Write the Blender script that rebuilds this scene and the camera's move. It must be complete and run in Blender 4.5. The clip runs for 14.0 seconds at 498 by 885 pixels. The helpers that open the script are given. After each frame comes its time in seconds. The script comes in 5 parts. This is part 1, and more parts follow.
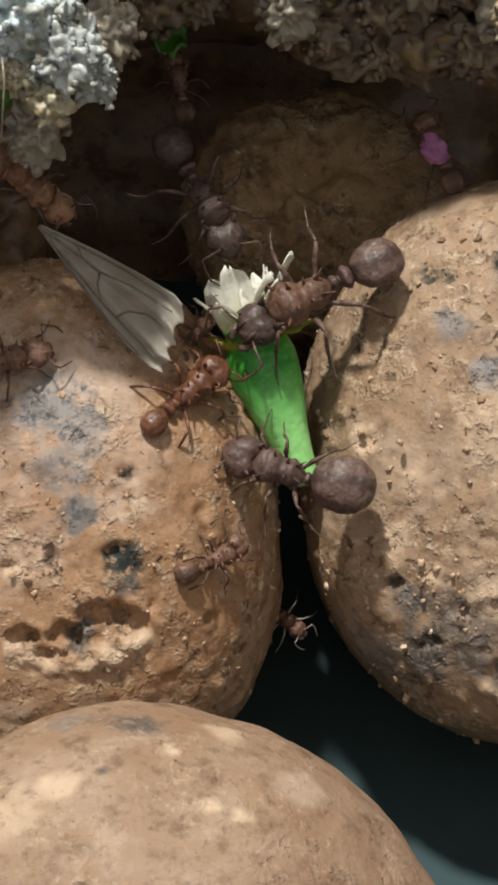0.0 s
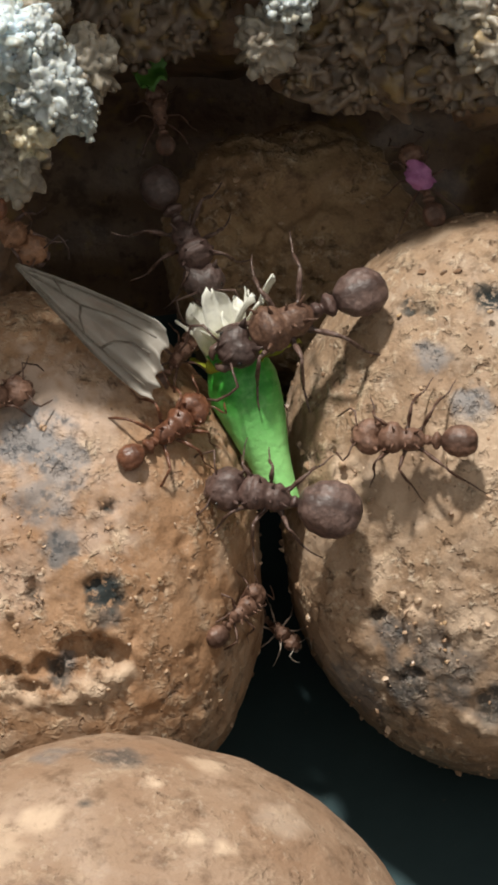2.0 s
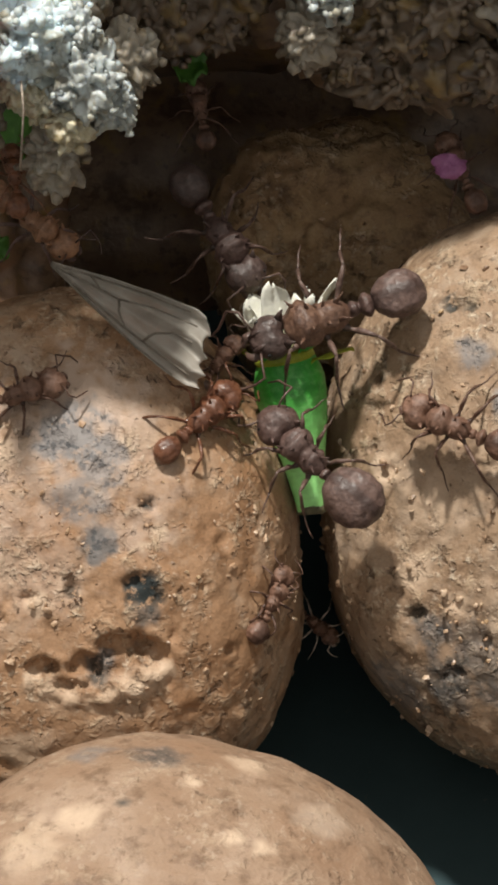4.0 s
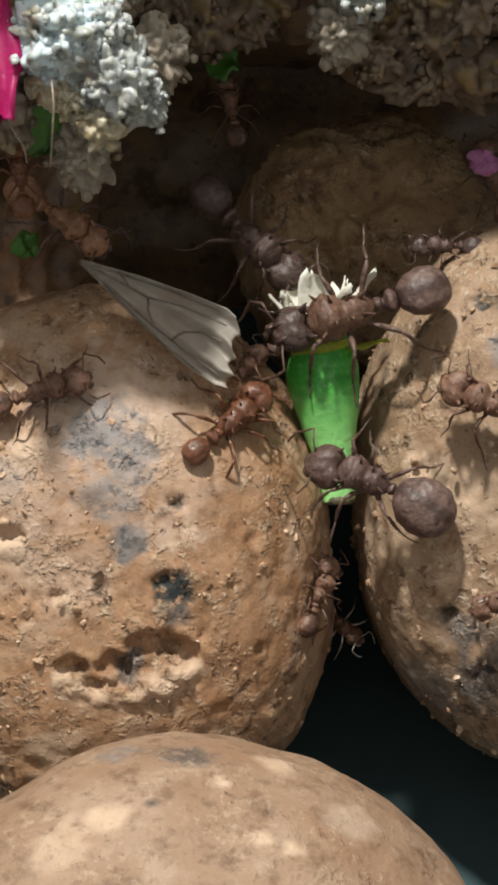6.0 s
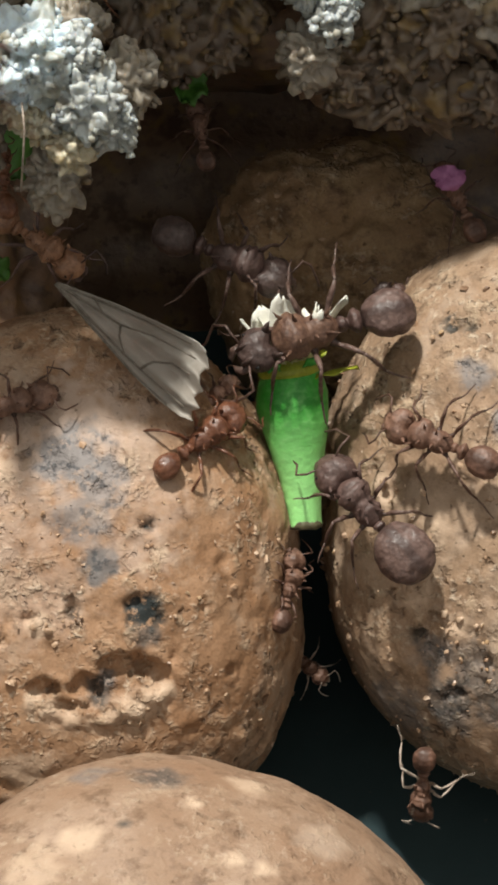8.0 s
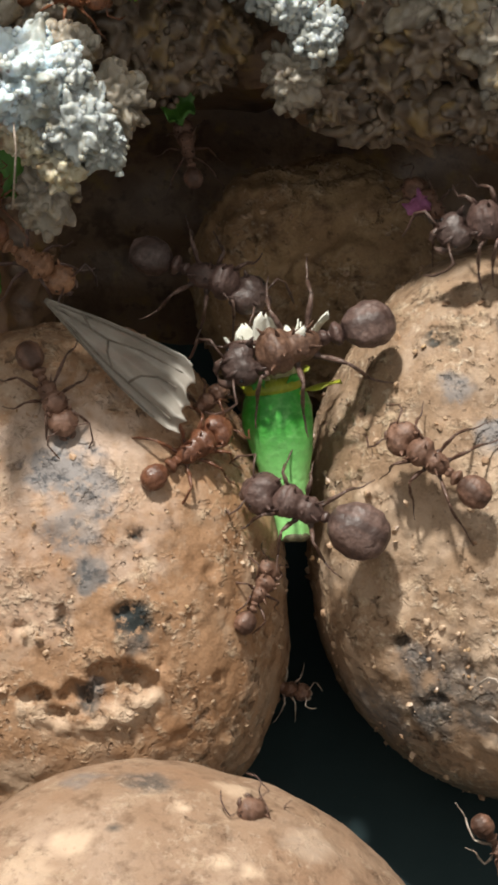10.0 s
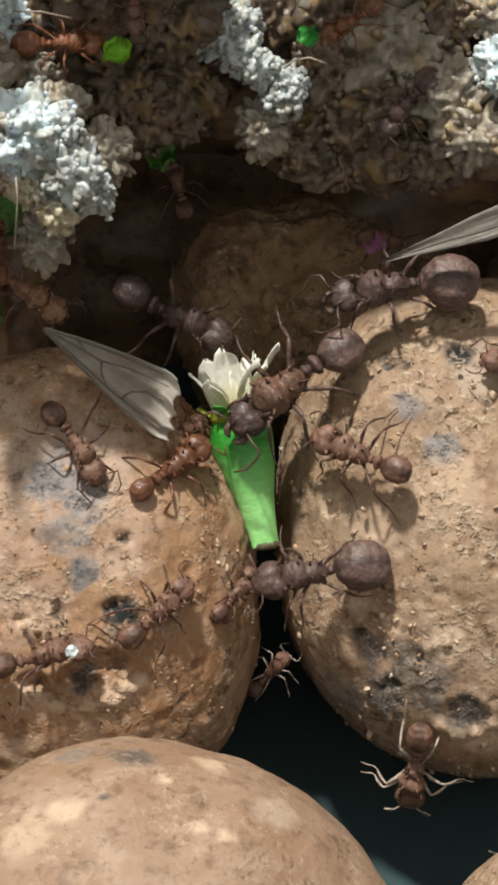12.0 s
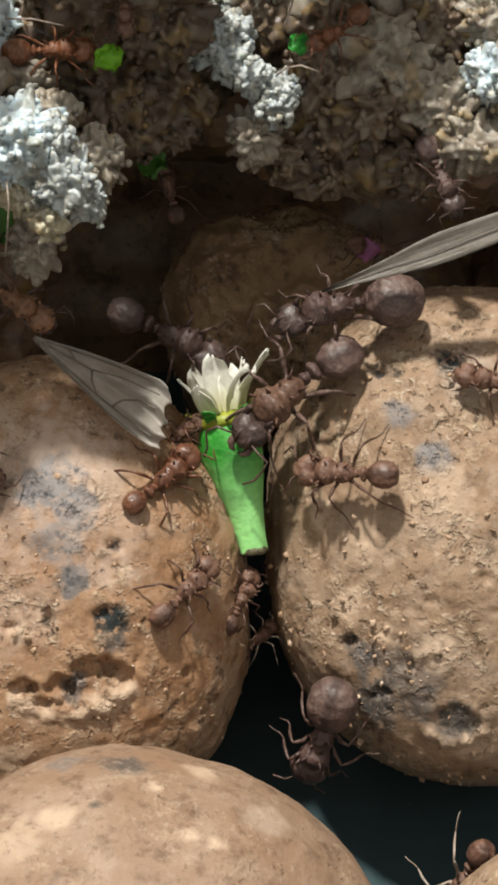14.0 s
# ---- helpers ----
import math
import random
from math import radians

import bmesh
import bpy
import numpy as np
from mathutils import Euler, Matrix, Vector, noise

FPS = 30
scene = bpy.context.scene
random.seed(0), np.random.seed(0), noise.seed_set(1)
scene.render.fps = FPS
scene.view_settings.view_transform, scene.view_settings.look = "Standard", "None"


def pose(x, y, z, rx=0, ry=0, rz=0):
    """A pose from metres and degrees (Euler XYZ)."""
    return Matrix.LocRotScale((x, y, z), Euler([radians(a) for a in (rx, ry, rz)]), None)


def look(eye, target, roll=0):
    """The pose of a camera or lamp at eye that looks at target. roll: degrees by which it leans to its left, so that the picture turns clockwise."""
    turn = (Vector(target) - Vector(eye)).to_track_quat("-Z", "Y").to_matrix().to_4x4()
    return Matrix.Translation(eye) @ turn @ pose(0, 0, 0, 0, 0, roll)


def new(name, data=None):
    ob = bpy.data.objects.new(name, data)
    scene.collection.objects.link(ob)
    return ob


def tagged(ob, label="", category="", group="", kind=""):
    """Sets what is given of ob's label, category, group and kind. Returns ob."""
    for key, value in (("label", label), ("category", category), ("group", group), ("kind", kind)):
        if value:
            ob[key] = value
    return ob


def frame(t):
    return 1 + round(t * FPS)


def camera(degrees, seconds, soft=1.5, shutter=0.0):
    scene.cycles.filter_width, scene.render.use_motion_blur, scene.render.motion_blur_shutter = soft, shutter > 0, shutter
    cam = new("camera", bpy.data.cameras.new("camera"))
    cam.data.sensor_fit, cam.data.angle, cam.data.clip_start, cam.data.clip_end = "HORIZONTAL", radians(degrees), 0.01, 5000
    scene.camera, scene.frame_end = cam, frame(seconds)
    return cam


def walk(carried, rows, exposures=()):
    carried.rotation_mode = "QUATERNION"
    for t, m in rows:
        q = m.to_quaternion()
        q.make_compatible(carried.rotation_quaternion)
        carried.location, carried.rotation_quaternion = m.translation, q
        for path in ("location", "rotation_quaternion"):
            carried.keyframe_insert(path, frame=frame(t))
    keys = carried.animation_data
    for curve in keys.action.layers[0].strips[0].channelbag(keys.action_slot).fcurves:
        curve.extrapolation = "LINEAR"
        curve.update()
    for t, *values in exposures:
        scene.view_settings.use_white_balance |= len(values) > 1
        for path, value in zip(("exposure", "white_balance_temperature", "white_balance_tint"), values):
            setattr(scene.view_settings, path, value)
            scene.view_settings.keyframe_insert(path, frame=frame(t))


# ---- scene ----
from mathutils.kdtree import KDTree

cam = camera(6.374, 14.0, soft=3.4, shutter=0.3)
PATH = [
    (0, (0.000470, -0.128052, 0.204234), (0.002853, -0.002679, 0.023469), 0.837),
    (0.5, (0.000345, -0.128316, 0.204620), (0.003391, -0.002365, 0.024267), 1.027),
    (1, (0.000540, -0.128592, 0.204437), (0.003912, -0.002140, 0.024442), 1.034),
    (1.5, (0.000454, -0.128459, 0.204555), (0.004124, -0.001786, 0.024720), 1.099),
    (2, (0.000136, -0.128461, 0.203945), (0.003780, -0.001387, 0.024394), 1.104),
    (2.5, (0.000255, -0.127803, 0.203368), (0.003006, -0.000919, 0.023666), 0.894),
    (3, (0.000506, -0.127854, 0.202900), (0.002352, -0.000746, 0.023344), 0.563),
    (5.5, (0.000264, -0.126729, 0.202458), (0.001062, -0.000129, 0.022537), 0.292),
    (6, (0.000243, -0.126532, 0.202075), (0.000338, -0.000035, 0.022079), 0.060),
    (6.5, (0.000000, -0.126187, 0.202213), (-0.000001, 0.000001, 0.022001), -0.000),
    (7, (0.000147, -0.126875, 0.201787), (0.000294, 0.000100, 0.022128), -0.097),
    (7.5, (0.000115, -0.126916, 0.202776), (0.001150, 0.000031, 0.023100), 0.228),
    (8, (0.000093, -0.127259, 0.202942), (0.001799, 0.000214, 0.023644), 0.472),
    (10.5, (-0.000125, -0.132172, 0.210847), (0.002845, -0.004423, 0.031762), 0.924),
    (11, (-0.000691, -0.140839, 0.224596), (0.003015, -0.013620, 0.045148), 1.233),
    (11.5, (-0.000720, -0.144422, 0.230326), (0.003228, -0.017297, 0.050816), 1.340),
    (12, (-0.000455, -0.144919, 0.230411), (0.003340, -0.017599, 0.051037), 1.194),
    (12.5, (-0.000493, -0.144814, 0.230445), (0.003428, -0.017526, 0.051051), 1.247),
    (13, (-0.000642, -0.144870, 0.230351), (0.003497, -0.017445, 0.051058), 1.339),
    (13.5, (-0.000059, -0.144857, 0.231009), (0.003844, -0.017554, 0.051625), 1.308),
    (14, (-0.000689, -0.144957, 0.230335), (0.003764, -0.017283, 0.051228), 1.505),
]
walk(cam, [(t, look(eye, target, roll)) for t, eye, target, roll in PATH], exposures=[(0.0, 0.0), (0.5, 0.0), (2.0, 0.08), (7.0, 0.05), (8.0, 0.14), (10.5, 0.26), (11.0, 0.26), (11.5, 0.17), (14.0, 0.12)])

# ---- light: one lamp high over the nest, a dim room around it ----
MM = 0.001
SLOPE = radians(55)
# the nest is laid out in millimetres on a slanted drawing board: u across, v up the board, w out of it
BOARD = Matrix.Translation((0, 0, 0.022)) @ Matrix(((1, 0, 0), (0, math.sin(SLOPE), -math.cos(SLOPE)),
                                                    (0, math.cos(SLOPE), math.sin(SLOPE)))).to_4x4()


def board_pose(u, v, w, turn=None):
    return BOARD @ Matrix.Translation((u * MM, v * MM, w * MM)) @ (turn.to_4x4() if turn else Matrix.Identity(4))


lamp = new("overhead_lamp", bpy.data.lights.new("overhead_lamp", "SUN"))
lamp.data.energy, lamp.data.angle, lamp.data.color = 4.8, radians(4.0), (1.0, 0.965, 0.885)
toward = BOARD.to_3x3() @ Vector((-0.16, 0.79, 0.60))
lamp.matrix_world = look(toward * 0.5, (0, 0, 0))

world = bpy.data.worlds.new("room")
scene.world = world
world.use_nodes = True
sky = world.node_tree.nodes["Background"]
sky.inputs[1].default_value = 0.64
# a bright ceiling over a darker room
spread = world.node_tree.nodes.new("ShaderNodeTexCoord")
height = world.node_tree.nodes.new("ShaderNodeSeparateXYZ")
tone = world.node_tree.nodes.new("ShaderNodeValToRGB")
tone.color_ramp.elements[0].position, tone.color_ramp.elements[0].color = 0.0, (0.21, 0.205, 0.20, 1)
tone.color_ramp.elements[1].position, tone.color_ramp.elements[1].color = 0.85, (0.97, 0.93, 0.85, 1)
world.node_tree.links.new(spread.outputs["Generated"], height.inputs[0])
world.node_tree.links.new(height.outputs[2], tone.inputs[0])
world.node_tree.links.new(tone.outputs[0], sky.inputs[0])


# ---- materials ----
class Nodes:
    """A small helper to write node materials."""

    def __init__(self, name):
        self.mat = bpy.data.materials.new(name)
        self.mat.use_nodes = True
        self.tree = self.mat.node_tree
        self.bsdf = self.tree.nodes["Principled BSDF"]
        self.out = self.tree.nodes["Material Output"]
        place = self.add("ShaderNodeTexCoord")
        scale = self.add("ShaderNodeVectorMath", operation="SCALE")
        self.link(place.outputs["Object"], scale.inputs[0])
        scale.inputs["Scale"].default_value = 1000.0
        self.mm = scale.outputs[0]

    def add(self, kind, **settings):
        node = self.tree.nodes.new(kind)
        for key, value in settings.items():
            setattr(node, key, value)
        return node

    def link(self, a, b):
        self.tree.links.new(a, b)

    def noise(self, scale, detail=4.0, rough=0.6, shift=0.0, warp=0.0):
        n = self.add("ShaderNodeTexNoise")
        n.inputs["Scale"].default_value, n.inputs["Detail"].default_value = scale, detail
        n.inputs["Roughness"].default_value, n.inputs["Distortion"].default_value = rough, warp
        if shift:
            m = self.add("ShaderNodeVectorMath", operation="ADD")
            m.inputs[1].default_value = (shift, -shift, 2 * shift)
            self.link(self.mm, m.inputs[0])
            self.link(m.outputs[0], n.inputs["Vector"])
        else:
            self.link(self.mm, n.inputs["Vector"])
        return n.outputs["Fac"]

    def cells(self, scale, feature="F1"):
        n = self.add("ShaderNodeTexVoronoi", feature=feature)
        n.inputs["Scale"].default_value = scale
        self.link(self.mm, n.inputs["Vector"])
        return n.outputs["Distance"]

    def ramp(self, value, *stops):
        r = self.add("ShaderNodeValToRGB")
        while len(r.color_ramp.elements) < len(stops):
            r.color_ramp.elements.new(0.5)
        for e, (at, c) in zip(r.color_ramp.elements, stops):
            e.position, e.color = at, (*c, 1) if len(c) == 3 else c
        self.link(value, r.inputs[0])
        return r.outputs[0]

    def mask(self, value, low, high):
        m = self.add("ShaderNodeMapRange")
        m.inputs["From Min"].default_value, m.inputs["From Max"].default_value = low, high
        self.link(value, m.inputs["Value"])
        return m.outputs[0]

    def times(self, a, b):
        m = self.add("ShaderNodeMath", operation="MULTIPLY")
        self.link(a, m.inputs[0])
        if isinstance(b, float):
            m.inputs[1].default_value = b
        else:
            self.link(b, m.inputs[1])
        return m.outputs[0]

    def mix(self, fac, a, b, blend="MIX"):
        m = self.add("ShaderNodeMix", data_type="RGBA", blend_type=blend)
        for value, socket in ((fac, m.inputs[0]), (a, m.inputs[6]), (b, m.inputs[7])):
            if isinstance(value, (int, float)):
                socket.default_value = value
            elif isinstance(value, tuple):
                socket.default_value = (*value, 1)
            else:
                self.link(value, socket)
        return m.outputs[2]

    def bump(self, height, distance, strength=1.0, under=None):
        b = self.add("ShaderNodeBump")
        b.inputs["Strength"].default_value, b.inputs["Distance"].default_value = strength, distance * MM
        self.link(height, b.inputs["Height"])
        if under:
            self.link(under, b.inputs["Normal"])
        return b.outputs[0]

    def finish(self, colour=None, rough=0.8, normal=None, spec=0.4):
        if isinstance(colour, tuple):
            self.bsdf.inputs["Base Color"].default_value = (*colour, 1)
        elif colour:
            self.link(colour, self.bsdf.inputs["Base Color"])
        if isinstance(rough, float):
            self.bsdf.inputs["Roughness"].default_value = rough
        else:
            self.link(rough, self.bsdf.inputs["Roughness"])
        self.bsdf.inputs["Specular IOR Level"].default_value = spec
        if normal:
            self.link(normal, self.bsdf.inputs["Normal"])
        return self.mat


def clay_material(name, base, warm, pale, contrast=1.0):
    """Fired clay: a mottled skin, pale crumbs, dark pores, and the stains of the mesh's own attribute."""
    n = Nodes(name)
    colour = n.ramp(n.noise(0.16, 5, 0.6, warp=0.6), (0.30, warm), (0.55, base), (0.72, pale))
    colour = n.mix(n.mask(n.noise(0.7, 6, 0.7, 3.1), 0.50, 0.68), colour, tuple(c * 0.62 for c in warm))
    colour = n.mix(n.times(n.mask(n.noise(0.42, 5, 0.66, 41.0), 0.52, 0.66), 0.55 * contrast), colour, pale)
    bare = n.mask(n.noise(0.30, 4, 0.62, 51.0, 0.3), 0.43, 0.58)
    rough_fine, rough_wide = n.noise(2.4, 3, 0.55, 8.7), n.noise(1.0, 5, 0.62, 28.7, 0.3)
    crumbs, flakes = n.times(n.mask(rough_fine, 0.55, 0.72), bare), n.times(n.mask(rough_wide, 0.51, 0.68), bare)
    colour = n.mix(n.times(flakes, 0.65 * contrast), colour, (0.55, 0.43, 0.30))
    colour = n.mix(n.times(crumbs, 0.55 * contrast), colour, (0.66, 0.56, 0.44))
    pores = n.times(n.mask(n.noise(1.3, 4, 0.58, 17.0, 0.2), 0.42, 0.33), bare)
    dots = n.times(n.mask(n.noise(2.8, 2, 0.5, 11.0), 0.33, 0.28), n.mask(n.noise(0.5, 3, 0.6, 61.0), 0.40, 0.60))
    colour = n.mix(n.times(pores, 0.72 * contrast), colour, (0.075, 0.040, 0.022))
    colour = n.mix(n.times(dots, 0.6 * contrast), colour, (0.06, 0.035, 0.022))
    grain = n.noise(7.0, 3, 0.6, 5.0)
    colour = n.mix(0.30 * contrast, colour, n.ramp(grain, (0.3, (0.35, 0.35, 0.35)), (0.7, (0.75, 0.72, 0.68))), "OVERLAY")
    stain = n.add("ShaderNodeVertexColor", layer_name="stain")
    split = n.add("ShaderNodeSeparateColor")
    n.link(stain.outputs[0], split.inputs[0])
    broken = n.mask(n.noise(0.9, 5, 0.7, 2.2), 0.30, 0.48)
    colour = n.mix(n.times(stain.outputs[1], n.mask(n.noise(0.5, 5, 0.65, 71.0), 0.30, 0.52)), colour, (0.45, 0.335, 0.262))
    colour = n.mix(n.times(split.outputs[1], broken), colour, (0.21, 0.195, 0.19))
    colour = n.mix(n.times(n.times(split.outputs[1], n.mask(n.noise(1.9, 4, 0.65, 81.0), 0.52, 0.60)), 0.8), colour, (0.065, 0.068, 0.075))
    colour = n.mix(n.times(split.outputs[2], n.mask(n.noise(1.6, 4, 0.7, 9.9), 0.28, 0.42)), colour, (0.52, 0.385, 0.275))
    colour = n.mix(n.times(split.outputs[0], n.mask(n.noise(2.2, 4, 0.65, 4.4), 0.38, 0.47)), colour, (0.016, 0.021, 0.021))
    normal = n.bump(flakes, 0.13 * contrast, 0.8)
    normal = n.bump(crumbs, 0.06 * contrast, 0.9, normal)
    normal = n.bump(n.times(pores, -1.0), 0.16 * contrast, 0.9, normal)
    normal = n.bump(n.times(dots, -1.0), 0.08 * contrast, 0.9, normal)
    normal = n.bump(rough_wide, 0.14, 0.6, normal)
    normal = n.bump(n.noise(0.55, 4, 0.6, 91.0), 0.25, 0.6, normal)
    normal = n.bump(n.noise(6.0, 3, 0.6), 0.025, 0.5, normal)
    return n.finish(colour, n.mask(n.noise(0.8, 3, 0.5, 6.0), 1.5, 0.0), normal, 0.35)


def fungus_material(name, light, mid, dark, soft=0.6, stained=0.7, speck=0.6):
    """Waxy crumbs: tone varies softly over many crumbs, with darker specks and yellowed places."""
    n = Nodes(name)
    geo = n.add("ShaderNodeNewGeometry")
    colour = n.ramp(n.noise(0.75, 4, 0.6, 23.0, 0.4), (0.30, mid), (0.50, light), (0.75, tuple(c * 0.94 for c in light)))
    colour = n.mix(n.times(n.mask(geo.outputs["Random Per Island"], 0.45, 1.0), 0.5), colour, mid)
    colour = n.mix(n.times(n.mask(n.noise(0.30, 4, 0.6), 0.46, 0.60), stained), colour, mid)
    colour = n.mix(n.times(n.mask(n.noise(0.40, 4, 0.6, 13.0), 0.55, 0.66), stained), colour, dark)
    colour = n.mix(n.times(n.mask(n.noise(0.55, 3, 0.6, 7.0), 0.56, 0.68), 0.6), colour, tuple(0.5 * c + k for c, k in zip(mid, (0.20, 0.13, 0.03))))
    colour = n.mix(n.times(n.mask(n.noise(1.3, 3, 0.55, 4.0), 0.58, 0.66), speck), colour, dark)
    normal = n.bump(n.noise(2.6, 3, 0.6), 0.07, 0.6)
    n.bsdf.inputs["Subsurface Weight"].default_value = soft
    n.bsdf.inputs["Subsurface Radius"].default_value = (1.0, 0.85, 0.65)
    n.bsdf.inputs["Subsurface Scale"].default_value = 0.45 * MM
    return n.finish(colour, 0.40, normal, 0.5)


def chitin(name, base, dark, rough=0.46, stripe=False):
    """Insect shell: mottled, pitted, worn to a duller or glossier skin; stripe: a dark band along the middle of the back."""
    n = Nodes(name)
    info = n.add("ShaderNodeObjectInfo")
    colour = n.ramp(n.noise(1.1, 5, 0.65, warp=0.4), (0.32, dark), (0.60, base))
    colour = n.mix(n.times(n.mask(n.noise(4.0, 4, 0.65, 3.0), 0.45, 0.68), 0.55), colour, tuple(min(1, c * 1.55 + 0.03) for c in base))
    colour = n.mix(n.times(n.mask(n.noise(2.4, 4, 0.6, 19.0), 0.52, 0.66), 0.55), colour, tuple(c * 0.6 for c in dark))
    if stripe:
        axis = n.add("ShaderNodeSeparateXYZ")
        n.link(n.mm, axis.inputs[0])
        wave = n.add("ShaderNodeMath", operation="ADD")
        n.link(axis.outputs[1], wave.inputs[0])
        n.link(n.times(n.noise(0.9, 3, 0.6, 31.0), 0.55), wave.inputs[1])
        off = n.add("ShaderNodeMath", operation="SUBTRACT")
        n.link(wave.outputs[0], off.inputs[0])
        off.inputs[1].default_value = 0.27
        wide = n.add("ShaderNodeMath", operation="ABSOLUTE")
        n.link(off.outputs[0], wide.inputs[0])
        colour = n.mix(n.times(n.mask(wide.outputs[0], 0.42, 0.16), 0.85), colour, tuple(c * 0.7 for c in dark))
    colour = n.mix(n.times(info.outputs["Random"], 0.25), colour, dark)
    normal = n.bump(n.noise(1.6, 3, 0.55, 9.0), 0.14, 0.7)
    normal = n.bump(n.cells(3.6, "SMOOTH_F1"), 0.06, 0.6, normal)
    normal = n.bump(n.noise(8.0, 4, 0.65), 0.035, 0.8, normal)
    worn = n.mask(n.noise(2.6, 4, 0.6, 12.0), 0.3, 0.7)
    gloss = n.add("ShaderNodeMapRange")
    gloss.inputs["To Min"].default_value, gloss.inputs["To Max"].default_value = rough - 0.16, rough + 0.16
    n.link(worn, gloss.inputs[0])
    return n.finish(colour, gloss.outputs[0], normal, 0.5)


def leaf_material(name, base, dark, glow=0.35, scale=1.0, stem=None, reach=(1.6, 5.6), grain=0.0, ringed=False):
    """Thin plant tissue: diffuse with some light passing through. stem: the colour that it fades to along x, within reach; grain: long fibres."""
    n = Nodes(name)
    colour = n.ramp(n.noise(0.9 * scale, 5, 0.65, warp=0.3), (0.3, dark), (0.65, base))
    colour = n.mix(n.times(n.mask(n.noise(4.0 * scale, 3, 0.6, 2.0), 0.5, 0.75), 0.3), colour, tuple(min(1, c * 1.5) for c in base))
    if stem:
        axis = n.add("ShaderNodeSeparateXYZ")
        n.link(n.mm, axis.inputs[0])
        colour = n.mix(n.mask(axis.outputs[0], *reach), colour, stem)
        colour = n.mix(n.times(n.mask(n.noise(2.2, 4, 0.65, 14.0), 0.50, 0.70), 0.35), colour, tuple(c * 0.55 for c in stem))
    normal = n.bump(n.noise(3.2 * scale, 4, 0.6), 0.05, 0.7)
    if ringed:
        rings = n.add("ShaderNodeTexNoise")
        rings.inputs["Scale"].default_value, rings.inputs["Detail"].default_value = 1.0, 5.0
        pull = n.add("ShaderNodeVectorMath", operation="MULTIPLY")
        pull.inputs[1].default_value = (2.6, 1.6, 1.6)
        n.link(n.mm, pull.inputs[0])
        n.link(pull.outputs[0], rings.inputs["Vector"])
        normal = n.bump(rings.outputs["Fac"], 0.07, 0.7, normal)
        colour = n.mix(n.times(n.mask(rings.outputs["Fac"], 0.52, 0.70), 0.16), colour, tuple(min(1, c * 1.25 + 0.04) for c in (stem or base)))
        colour = n.mix(n.times(n.mask(rings.outputs["Fac"], 0.46, 0.32), 0.14), colour, dark)
    if grain:
        streak = n.add("ShaderNodeTexNoise")
        streak.inputs["Scale"].default_value, streak.inputs["Detail"].default_value = 1.0, 4.0
        squeeze = n.add("ShaderNodeVectorMath", operation="MULTIPLY")
        squeeze.inputs[1].default_value = (0.25, 6.0, 6.0)
        n.link(n.mm, squeeze.inputs[0])
        n.link(squeeze.outputs[0], streak.inputs["Vector"])
        colour = n.mix(n.times(n.mask(streak.outputs["Fac"], 0.42, 0.62), grain), colour, tuple(c * 0.6 for c in dark))
        normal = n.bump(streak.outputs["Fac"], 0.10, 0.8, normal)
    mat = n.finish(colour, 0.42, normal, 0.5)
    thin = n.add("ShaderNodeBsdfTranslucent")
    n.link(colour, thin.inputs[0])
    both = n.add("ShaderNodeMixShader")
    both.inputs[0].default_value = glow
    n.link(n.bsdf.outputs[0], both.inputs[1])
    n.link(thin.outputs[0], both.inputs[2])
    n.link(both.outputs[0], n.out.inputs[0])
    return mat


def membrane_material():
    """Insect wing: a grey film, partly clear."""
    n = Nodes("wing_membrane")
    colour = n.ramp(n.noise(0.5, 4, 0.6, warp=0.8), (0.3, (0.30, 0.285, 0.250)), (0.68, (0.50, 0.485, 0.440)))
    mat = n.finish(colour, 0.42, n.bump(n.noise(0.45, 3, 0.5, warp=0.5), 0.5, 0.8), 0.5)
    clear = n.add("ShaderNodeBsdfTransparent")
    thin = n.add("ShaderNodeBsdfTranslucent")
    thin.inputs[0].default_value = (0.40, 0.38, 0.31, 1)
    a, b = n.add("ShaderNodeMixShader"), n.add("ShaderNodeMixShader")
    a.inputs[0].default_value, b.inputs[0].default_value = 0.28, 0.22
    clear.inputs[0].default_value = (1.0, 0.58, 0.26, 1)
    n.link(n.bsdf.outputs[0], a.inputs[1])
    n.link(thin.outputs[0], a.inputs[2])
    n.link(a.outputs[0], b.inputs[1])
    n.link(clear.outputs[0], b.inputs[2])
    n.link(b.outputs[0], n.out.inputs[0])
    return mat


def floor_material():
    n = Nodes("dark_floor")
    colour = n.ramp(n.noise(0.12, 5, 0.6), (0.3, (0.034, 0.058, 0.064)), (0.7, (0.050, 0.080, 0.085)))
    colour = n.mix(n.mask(n.noise(1.1, 4, 0.7, 5.0), 0.66, 0.74), colour, (0.085, 0.095, 0.090))
    return n.finish(colour, 0.75, n.bump(n.noise(0.5, 4, 0.6), 0.1, 0.4), 0.05)


